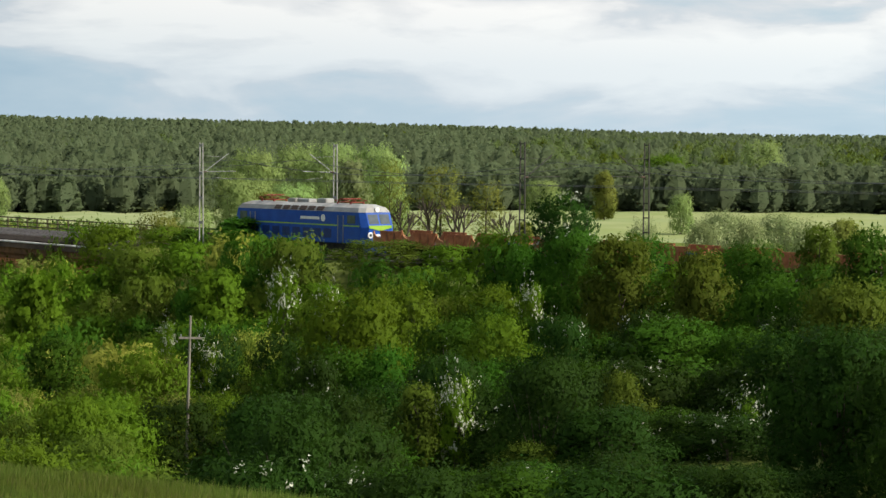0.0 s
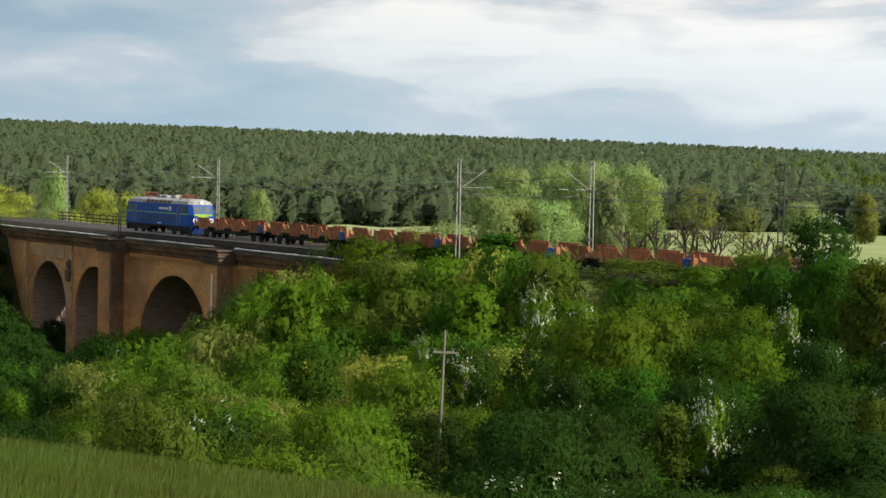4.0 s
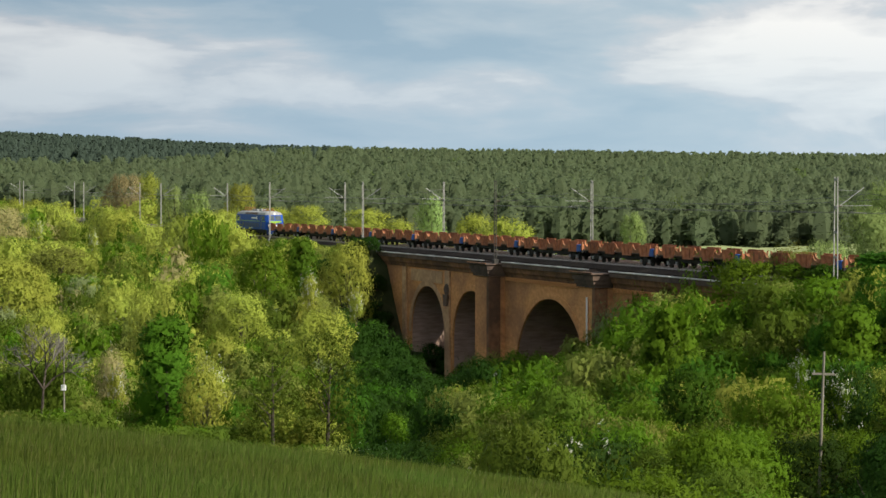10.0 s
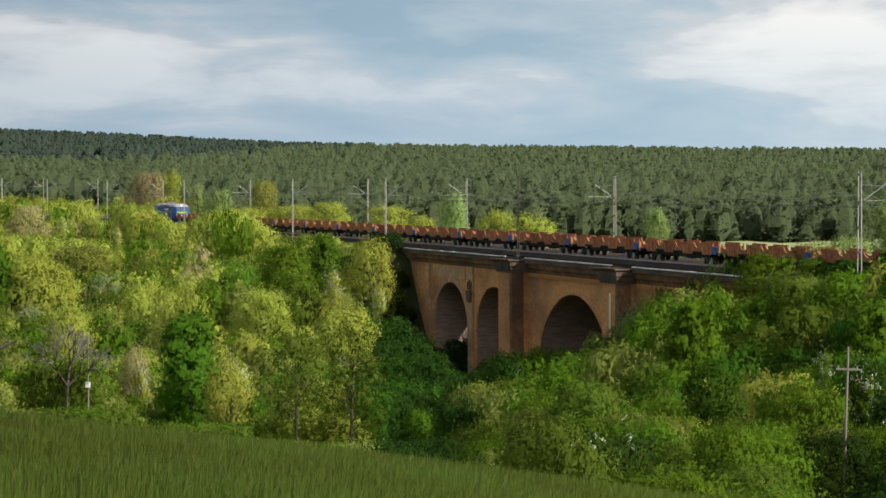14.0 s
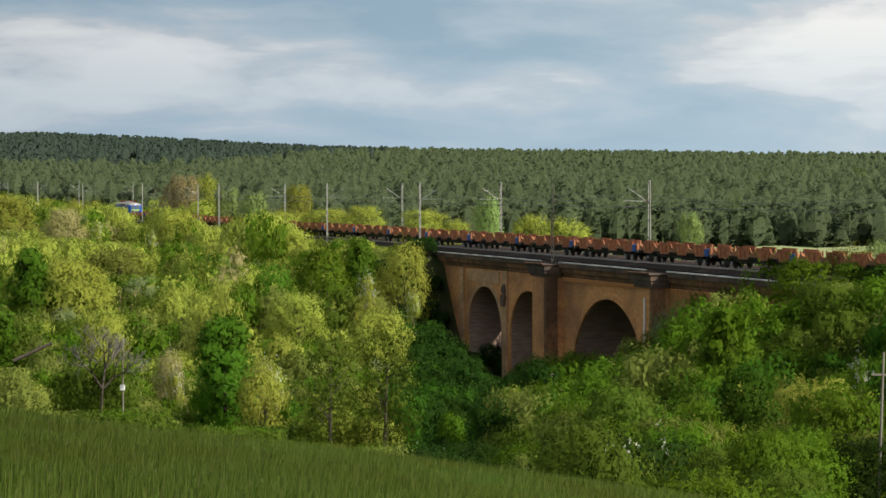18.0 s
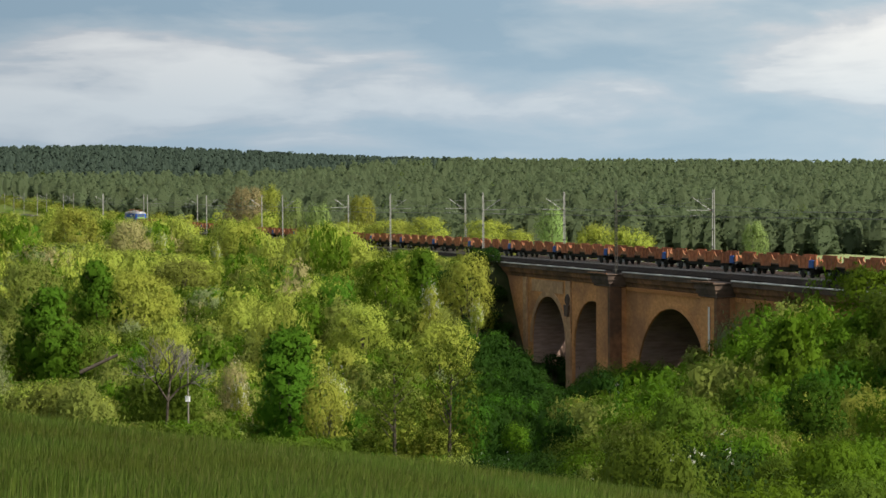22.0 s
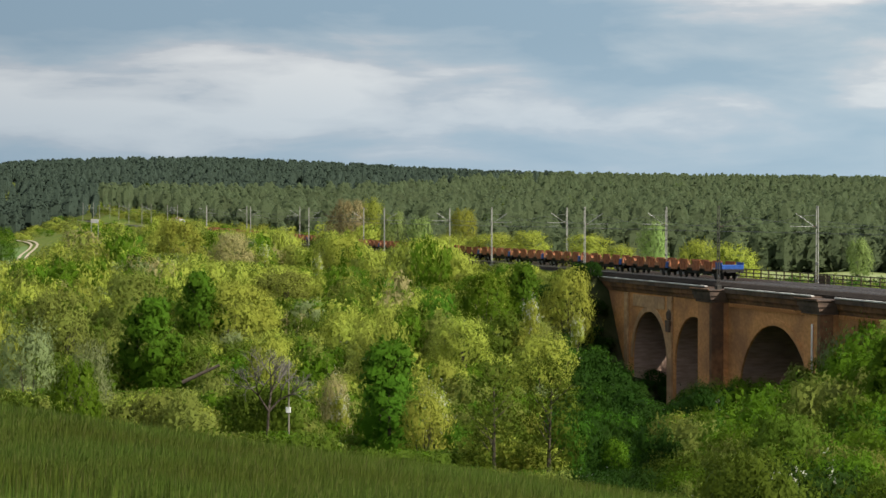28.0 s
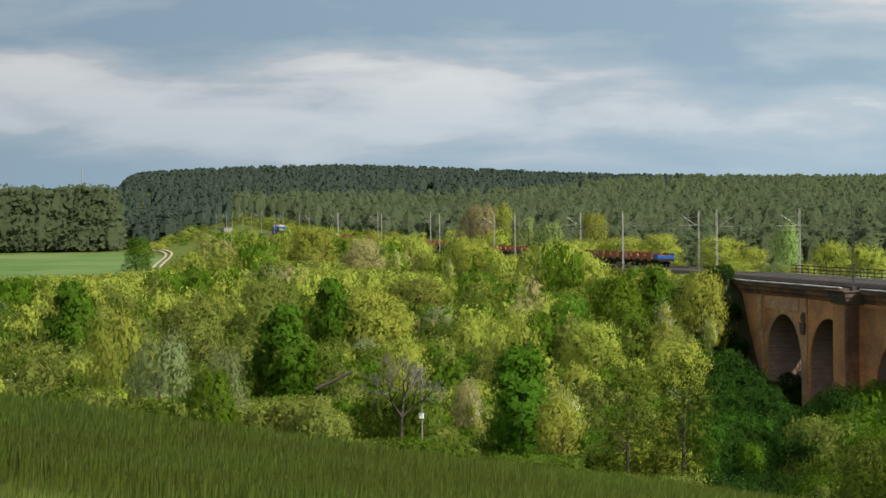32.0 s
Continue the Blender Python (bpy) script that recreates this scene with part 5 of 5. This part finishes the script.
def rye():
    """The rye in front: blades and ears, densest in the strip the camera sees."""
    rng = np.random.default_rng(3)
    n = 400000
    y = np.where(rng.uniform(size=n) < 0.06, rng.uniform(3, 12, n), rng.uniform(12, 25.5, n))
    x = y * rng.uniform(-0.56, 0.36, n) + rng.normal(size=n) * 0.3
    m = 40000                                    # thinner growth round the standpoint
    ra, rr = rng.uniform(0, 2 * np.pi, m), np.sqrt(rng.uniform(0.15, 150, m))
    x, y, n = np.append(x, rr * np.cos(ra)), np.append(y, rr * np.sin(ra)), n + m
    z = ground(x, y)
    h = (rng.uniform(0.26, 0.31, n) + 0.05 * (rng.uniform(size=n) < 0.04)) * (0.94 + 0.1 * np.sin(x * 0.9 + y * 0.5) * np.sin(y * 0.7 - x * 0.3))
    a = rng.uniform(0, 2 * np.pi, n)
    lean = rng.uniform(0.0, 0.22, n) * h
    la = rng.normal(0.4, 1.2, n)
    w = rng.uniform(0.0005, 0.0012, n) * np.clip(np.hypot(x, y) / 14, 0.5, 1.2)
    dx, dy = np.cos(a) * w, np.sin(a) * w
    tx, ty = x + lean * np.cos(la), y + lean * np.sin(la)
    V = np.zeros((n, 4, 3))
    V[:, 0] = np.stack([x, y, z - 0.05], 1)
    V[:, 1] = np.stack([x + (tx - x) * 0.6 + dx * 2.4, y + (ty - y) * 0.6 + dy * 2.4, z + h * 0.8], 1)
    V[:, 2] = np.stack([tx, ty, z + h], 1)
    V[:, 3] = np.stack([x + (tx - x) * 0.5 - dx * 2.0, y + (ty - y) * 0.5 - dy * 2.0, z + h * 0.72], 1)
    N = np.stack([rng.normal(0.1, 0.1, n), rng.normal(-0.15, 0.1, n), np.ones(n)], 1)
    N /= np.linalg.norm(N, axis=1)[:, None]
    ear = rng.uniform(size=n) < 0.14
    me = quads_mesh("rye_grass", V.reshape(-1, 3), ear.astype(int), [GRASS, GRASS2], N)
    tagged(new("rye_grass", me), "tall green rye grass on the sloping field", "grass", kind="stuff")


rye()

# ---- the train ----


def plan_ring(L, W, c, z):
    return [(-L, -W + c, z), (-L, W - c, z), (-L + c, W, z), (L - c, W, z), (L, W - c, z), (L, -W + c, z), (L - c, -W, z), (-L + c, -W, z)]


def loft(rings):
    sh = Shape()
    vs = [p for r in rings for p in r]
    n = len(rings[0])
    fs = [(i * n + j, i * n + (j + 1) % n, (i + 1) * n + (j + 1) % n, (i + 1) * n + j) for i in range(len(rings) - 1) for j in range(n)]
    fs += [tuple(range(n - 1, -1, -1)), tuple(range((len(rings) - 1) * n, len(rings) * n))]
    return sh.add(vs, fs)


def build_wheelset(parent, x, r):
    for y in (-0.75, 0.75):
        part("wheel", Shape().tube((x, y - 0.07, r), (x, y + 0.07, r), r, seg=16), BLACK, parent)


def build_loco():
    ob = thing("locomotive", Matrix(), "blue electric locomotive with pale roof and lime stripe", "locomotive")
    L, W = 8.9, 1.5
    part("body", loft([plan_ring(L, W, 0.45, 1.0), plan_ring(L + 0.1, W, 0.45, 2.25), plan_ring(L - 0.3, W - 0.03, 0.4, 3.35)]), BLUE, ob, bevel=0.03)
    part("roof", loft([plan_ring(L - 0.3, W - 0.02, 0.4, 3.35), plan_ring(L - 0.5, W - 0.25, 0.4, 3.68), plan_ring(L - 1.1, W - 0.8, 0.4, 3.92)]), ROOF, ob, "pale grey weathered roof")
    part("underframe", Shape().box(-8.6, 8.6, -1.3, 1.3, 0.75, 1.0), BLACK, ob)
    for y, sg in ((W, 1), (-W, -1)):
        def plate(name, x0, x1, z0, z1, m, o=0.012, label=""):
            lo, hi = sorted((y - sg * 0.02, y + sg * o))
            return part(name, Shape().box(x0, x1, lo, hi, z0, z1), m, ob, label)
        plate("stripe", -8.4, 8.4, 2.28, 2.37, GREEN, 0.016, "thin lime stripe")
        for i in range(7):
            x = -4.3 + i * 1.4
            plate("side_window", x - 0.5, x + 0.5, 1.35, 2.05, DARKBLUE, 0.014, "dark lower side panel")
        for x in (-6.35, -5.65, 5.65, 6.35):
            plate("handrail", x - 0.025, x + 0.025, 1.05, 3.1, ROOF, 0.05, "white handrail")
        for x in (-6.0, 6.0):
            plate("door", x - 0.26, x + 0.26, 1.1, 3.1, BLUE2, 0.018)
        for x in (-7.35, 7.35):
            plate("cab_window", x - 0.5, x + 0.5, 2.5, 3.12, GLASS, 0.02, "side cab window")
        plate("logo_bar", -3.2, -0.7, 2.7, 2.92, WHITE, 0.02, "plain white bar")
        plate("number_bar", -1.4, -0.3, 1.16, 1.26, WHITE, 0.02)
        lo, hi = sorted((y - sg * 0.01, y + sg * 0.02))
        part("logo_disc", Shape().tube((-3.7, lo, 2.83), (-3.7, hi, 2.83), 0.27, seg=14), WHITE, ob, "plain white disc")
        for i in range(6):
            x = -3.6 + i * 1.15
            q = [(x, sg * (W - 0.03), 3.4), (x + 0.85, sg * (W - 0.03), 3.4), (x + 0.85, sg * (W - 0.26), 3.69), (x, sg * (W - 0.26), 3.69)]
            nrm = Vector((0, sg * 0.03, 0.02))
            part("roof_grille", Shape().add([Vector(p) + nrm for p in q] + [Vector(p) - nrm for p in q],
                 [(0, 1, 2, 3), (7, 6, 5, 4), (0, 4, 5, 1), (1, 5, 6, 2), (2, 6, 7, 3), (3, 7, 4, 0)]), OLDSTEEL, ob, "dark slanting roof grille")
    for sg in (-1, 1):
        def fx(z, o=0.02):
            return sg * ((L + 0.1 - 0.364 * (z - 2.25)) + o)

        def front(name, y0, y1, z0, z1, m, label=""):
            vs = [(fx(z0), y0, z0), (fx(z0), y1, z0), (fx(z1), y1, z1), (fx(z1), y0, z1)]
            vs += [(p[0] - sg * 0.06, p[1], p[2]) for p in vs]
            return part(name, Shape().add(vs, [(0, 1, 2, 3), (7, 6, 5, 4), (0, 4, 5, 1), (1, 5, 6, 2), (2, 6, 7, 3), (3, 7, 4, 0)]), m, ob, label)
        for y in (-0.52, 0.52):
            front("windscreen", y - 0.44, y + 0.44, 2.5, 3.2, GLASS, "raked windscreen")
        x0 = sg * (L + 0.07)
        part("front_stripe", Shape().prism([(-1.05, 2.38), (1.05, 2.38), (1.05, 2.2), (0.0, 1.98), (-1.05, 2.2)], "x", *sorted((x0 - sg * 0.03, x0 + sg * 0.05))), GREEN, ob, "broad lime band")
        for y in (-0.95, 0.95):
            part("headlight", Shape().tube((x0, y, 1.68), (x0 + sg * 0.1, y, 1.68), 0.23, seg=14), PORCELAIN, ob, "round pale headlight")
            part("lens", Shape().tube((x0, y, 1.68), (x0 + sg * 0.12, y, 1.68), 0.12, seg=12), GLASS, ob)
            part("buffer", Shape().tube((sg * 8.85, y * 0.92, 1.06), (sg * 9.55, y * 0.92, 1.06), 0.16, seg=10).tube((sg * 9.5, y * 0.92, 1.06), (sg * 9.6, y * 0.92, 1.06), 0.25, seg=12), BLACK, ob)
        part("top_lamp", Shape().tube((sg * (L - 0.55), 0, 3.55), (sg * (L - 0.28), 0, 3.55), 0.2, seg=12), PORCELAIN, ob, "round top lamp")
        part("nose_bar", Shape().box(*sorted((x0 - sg * 0.02, x0 + sg * 0.04)), -0.5, 0.5, 1.58, 1.74), WHITE, ob)
        part("plough", Shape().prism([(-1.3, 0.25), (1.3, 0.25), (1.35, 0.98), (-1.35, 0.98)], "x", *sorted((sg * 8.6, sg * 8.85))), DARKBLUE, ob, "blue front skirt")
        bg = part("bogie", Shape().box(sg * 5.3 - 2.9, sg * 5.3 + 2.9, -1.25, -1.08, 0.45, 0.85).box(sg * 5.3 - 2.9, sg * 5.3 + 2.9, 1.08, 1.25, 0.45, 0.85).box(sg * 5.3 - 1, sg * 5.3 + 1, -1.1, 1.1, 0.4, 0.75), BLACK, ob)
        for dx in (-2.1, 0, 2.1):
            build_wheelset(bg, sg * 5.3 + dx, 0.6)
        # pantograph, folded low
        px = sg * 5.2
        base = Shape()
        for y in (-0.58, 0.58):
            base.box(px - 0.9, px + 0.9, y - 0.03, y + 0.03, 4.02, 4.08)
        for dx in (-0.87, 0.87):
            base.box(px + dx - 0.03, px + dx + 0.03, -0.55, 0.55, 4.02, 4.08)
        pg = part("pantograph", base, RED, ob, "red oxide pantograph")
        up = 0.16 if sg > 0 else 0.1
        for y in (-0.5, 0.5):
            for e in (-1, 1):
                part("lower_arm", Shape().tube((px + e * 0.8, y, 4.08), (px + e * 1.4, y, 4.08 + up), 0.03, seg=5), RED, pg)
                part("upper_arm", Shape().tube((px + e * 1.4, y, 4.08 + up), (px, y * 0.7, 4.08 + 2 * up), 0.024, seg=5), RED, pg)
        part("collector", Shape().box(px - 0.2, px + 0.2, -0.85, 0.85, 4.08 + 2 * up, 4.13 + 2 * up), RED, pg)
        for dx in (-0.85, 0.85):
            for y in (-0.6, 0.6):
                part("insulator", Shape().tube((px + dx, y, 3.7), (px + dx, y, 4.02), 0.08, seg=8), RED, pg)
    for x, r, h in ((-1.9, 0.3, 0.35), (0.6, 0.4, 0.28), (2.2, 0.25, 0.3)):
        part("roof_equipment", Shape().box(x - 2 * r, x + 2 * r, -0.4, 0.4, 3.9, 3.92 + h), ROOF, ob, "pale roof box", bevel=0.05)
    return ob


def build_wagon(tail=False):
    ob = thing("flat_wagon", Matrix(), "blue-ended low wagon with rusty drop sides, last of the train" if tail else "low freight wagon with rusty trapezoid drop sides",
               "wagon", "wagons of the train")
    H = 7.9
    part("bed", Shape().box(-H, H, -1.35, 1.35, 1.12, 1.26), OLDSTEEL, ob, bevel=0.02)
    for y in (-0.95, 0.95):
        part("sole_bar", Shape().prism([(-H, 1.12), (H, 1.12), (H, 0.98), (5.2, 0.95), (3.4, 0.62), (-3.4, 0.62), (-5.2, 0.95), (-H, 0.98)], "y", y - 0.07, y + 0.07), BLACK, ob, "fish-bellied black sole bar")
    part("brake_gear", Shape().box(-1.6, -0.4, -0.7, 0.7, 0.45, 0.95).tube((0.4, -0.4, 0.75), (1.8, -0.4, 0.75), 0.22, seg=8), BLACK, ob)
    # drop sides: trapezoid flaps, with scooped boards set back between them
    xs = [-3.9, 0.05, 4.0, 7.0] if tail else [-5.95, -1.98, 1.98, 5.95]
    gaps = [-1.95, 2.0, 5.8] if tail else [-7.45, -3.96, 0.0, 3.96, 7.45]
    flap = stake = None
    for sg in (1, -1):
        for x in xs:
            m = pose(x, sg * 1.38, 1.26)
            if flap is None:
                flap = part("side_flap", Shape().prism([(-0.95, -0.3), (0.95, -0.3), (1.35, 0.84), (-1.35, 0.84)], "y", -0.05, 0.05), RUST, ob, "rusty trapezoid drop side")
                flap.matrix_basis = m
            else:
                again(flap, m)
            for dx in (-0.45, 0.45):
                part("rib", Shape().box(x + dx - 0.05, x + dx + 0.05, *sorted((sg * 1.43, sg * 1.48)), 1.1, 2.0), RUST, ob)
        for x in gaps:
            m = pose(x, sg * 1.3, 1.26)
            if stake is None:
                ring = [(-0.8, -0.1), (0.8, -0.1), (0.8, 0.78), (0.7, 0.78)] + [(0.66 * math.cos(math.pi * k / 10), 0.74 - 0.42 * math.sin(math.pi * k / 10)) for k in range(11)] + [(-0.7, 0.78), (-0.8, 0.78)]
                stake = part("scooped_board", Shape().prism(ring, "y", -0.04, 0.04), RUST2, ob, "scooped rusty side board")
                stake.matrix_basis = m
            else:
                again(stake, m)
    for sg in (-1, 1):
        bg = part("bogie", Shape().box(sg * 5.6 - 1.35, sg * 5.6 + 1.35, -1.08, -0.93, 0.4, 0.72).box(sg * 5.6 - 1.35, sg * 5.6 + 1.35, 0.93, 1.08, 0.4, 0.72).box(sg * 5.6 - 0.25, sg * 5.6 + 0.25, -1, 1, 0.4, 0.9), BLACK, ob)
        for dx in (-0.9, 0.9):
            build_wheelset(bg, sg * 5.6 + dx, 0.46)
            for y in (-1.1, 1.1):
                part("axle_box", Shape().box(sg * 5.6 + dx - 0.17, sg * 5.6 + dx + 0.17, y - 0.09, y + 0.09, 0.33, 0.63), GALV, bg)
        part("head_stock", Shape().box(*sorted((sg * H, sg * (H + 0.12))), -1.3, 1.3, 0.9, 1.25), BLACK, ob)
        for y in (-0.87, 0.87):
            part("buffer", Shape().tube((sg * (H + 0.1), y, 1.05), (sg * (H + 0.55), y, 1.05), 0.13, seg=8).tube((sg * (H + 0.5), y, 1.05), (sg * (H + 0.58), y, 1.05), 0.22, seg=10), BLACK, ob)
    if tail:
        part("end_platform", Shape().box(-H, -H + 2.0, -1.35, 1.35, 1.26, 1.75), BLUE2, ob, "bright blue end platform", bevel=0.04)
        part("end_rail", Shape().box(-H, -H + 2.0, -1.36, -1.28, 1.75, 2.05).box(-H, -H + 2.0, 1.28, 1.36, 1.75, 2.05), BLUE2, ob)
    else:
        part("end_locker", Shape().box(-H + 0.05, -H + 0.95, 1.2, 1.43, 1.0, 1.75), BLUE2, ob, "blue brake locker", bevel=0.03)
        part("end_board", Shape().box(-H, -H + 0.08, -1.3, 1.2, 1.26, 1.8), RUST, ob)
    return ob


LOCO = build_loco()
SPEED = 19.2
TRAIN = [(LOCO, -82.4)]
first_wagon = build_wagon()
for k in range(26):
    if k == 25:
        w = build_wagon(True)
    elif k == 0:
        w = first_wagon
    else:
        w = copy_thing(first_wagon, Matrix())
    TRAIN.append((w, -92.0 - 17.0 * (k + 0.5)))

# ---- poles and small things ----


def wooden_pole(yaw, dist, z0, z1, label, lean=0.0, cross=True, girth=0.09):
    x, y = spot(yaw, dist)
    ob = thing("utility_pole", pose(x, y, z0, 0, lean, 0), label, "pole", "utility poles")
    h = z1 - z0
    part("shaft", Shape().tube((0, 0, -1.2), (0, 0, h), girth, girth * 0.65, 10), WOOD, ob)
    if cross:
        part("crossarm", Shape().box(-0.55, 0.55, -0.05, 0.05, h - 1.15, h - 1.05), WOOD, ob)
        for dx in (-0.45, 0.45):
            part("insulator", Shape().tube((dx, 0, h - 1.05), (dx, 0, h - 0.92), 0.035, seg=8), GALV, ob)
    return ob


wooden_pole(-6.4, 101, -8.6, -0.4, "bare weathered wooden utility pole among hawthorn bushes", 1.6)
p2 = wooden_pole(14.68, 150, -9.2, -3.2, "slim grey utility pole beside a bare tree", 0.0, False, 0.07)
part("marker", Shape().box(-0.16, 0.16, -0.2, 0.0, 2.1, 2.5), WHITE, p2, "small white plate")


def bare_tree(yaw, dist, height, seed, label, material=PALE_BARK, spread=0.5, girth=0.028, foot=None, deep=4):
    x, y = spot(yaw, dist)
    ob = thing("bare_tree", pose(x, y, gz(x, y) - 0.2 if foot is None else foot), label, "tree", "bare trees")
    rng = random.Random(seed)
    trunk, twigs, limbs = Shape(), Shape(), []

    def grow(p, d, l, r, level, into):
        q = p + d * l
        into.tube(p, q, r, r * 0.68, 6 if level < 2 else 4, caps=False)
        if level >= deep or l < 0.15:
            return
        for _ in range(3):
            v = Vector((rng.gauss(0, 1), rng.gauss(0, 1), rng.gauss(0.25, 0.5))).normalized()
            sub = into
            if level == 0:
                sub = Shape()
                limbs.append(sub)
                a = 2.1 * len(limbs) + rng.uniform(-0.4, 0.4)
                v = Vector((math.cos(a), math.sin(a), 0.1))
            elif level == 2:
                sub = twigs
            grow(q, (d + v * spread * rng.uniform(0.8, 1.5)).normalized(), l * rng.uniform(0.6, 0.86), r * (0.72 if level < 3 else 0.6), level + 1, sub)

    grow(Vector((0, 0, -0.3)), Vector((0.05, 0, 1)).normalized(), height * 0.3, height * girth, 0, trunk)
    part("trunk", trunk, BARK, ob)
    for limb in limbs:
        part("limb", limb, BARK, ob)
    tagged(part("twig", twigs, material, ob), kind="stuff")
    return ob


bare_tree(15.28, 150, 6.6, 9, "gnarled leafless grey tree on the valley edge", spread=0.66, girth=0.02, foot=-8.7, deep=6)
lx, ly = spot(17.15, 165)
log = thing("fallen_log", pose(lx, ly, -5.4, 0, -25, 14), "weathered fallen trunk lying among the bushes", "log")
part("trunk", Shape().tube((-1.6, 0, 0), (1.7, 0, 0), 0.16, 0.12, 10).tube((0.6, 0, 0.1), (1.1, 0.1, 0.6), 0.06, 0.03, 6), BARK, log)
for i, (yw, d, h) in enumerate(((-13.2, 262, 9.5), (-12.4, 258, 8.5), (-14.0, 256, 9.0), (-11.7, 262, 8.0), (-15.4, 255, 7.0), (-16.6, 252, 6.0))):
    bare_tree(yw, d, h, 30 + i, "thin leafless brown tree behind the railway line", BARK, 0.42)

sx, sy = spot(20.06, 600)
sg = thing("sign_board", pose(sx, sy, gz(sx, sy), 0, 0, 20), "small pale board on posts above the bushes", "sign")
zt = 5.4 - gz(sx, sy)
part("board", Shape().box(-1.1, 1.1, -0.06, 0.06, zt - 0.55, zt + 0.6), ROOF, sg, bevel=0.02)
for dx in (-1.0, 1.0):
    part("post", Shape().box(dx - 0.08, dx + 0.08, 0.06, 0.2, -0.5, zt + 0.6), GALV, sg)
ax, ay = spot(24.06, 1500)
am = thing("radio_mast", pose(ax, ay, gz(ax, ay)), "thin grey radio mast above the far pine wood", "mast")
part("shaft", Shape().tube((0, 0, 0), (0, 0, 48.7 - gz(ax, ay)), 0.8, 0.4, 6), GALV, am)


def sandy_lane():
    """A pale lane of two ruts that climbs beside the line."""
    lane = thing("farm_lane", Matrix(), "pale sandy farm lane with two worn ruts", "lane", kind="structure")
    for rut in (-1.0, 1.0):
        left, right = [], []
        for i in range(34):
            f = i / 33
            d = 490 + 430 * f
            yw = 21.8 + 0.2 * math.sin(f * 9) + 0.2 * f
            for side, o in ((left, rut - 0.42), (right, rut + 0.42)):
                x, y = spot(yw - math.degrees(o / d), d)
                side.append((x, y, gz(x, y) + 0.3))
        part("rut", ribbon(left, right), SAND, lane)
    left, right = [], []
    for i in range(13):      # trodden earth where the lane leaves the meadow
        f = i / 12
        for side, o in ((left, -1), (right, 1)):
            x, y = spot(22.15 + 0.95 * f, 540 - 20 * f + o * 13 * math.sin(math.pi * (0.06 + 0.88 * f)) * (1 + 0.3 * math.sin(5 * f + o)))
            side.append((x, y, gz(x, y) + 0.28))
    part("bare_patch", ribbon(left, right), SAND, lane, "pale trodden earth")


sandy_lane()


def motions():
    for ob, s0 in TRAIN:
        walk(ob, [(t, line_pose(s0 + SPEED * t, NEAR_TRACK)) for t in range(0, 33, 2)])


motions()
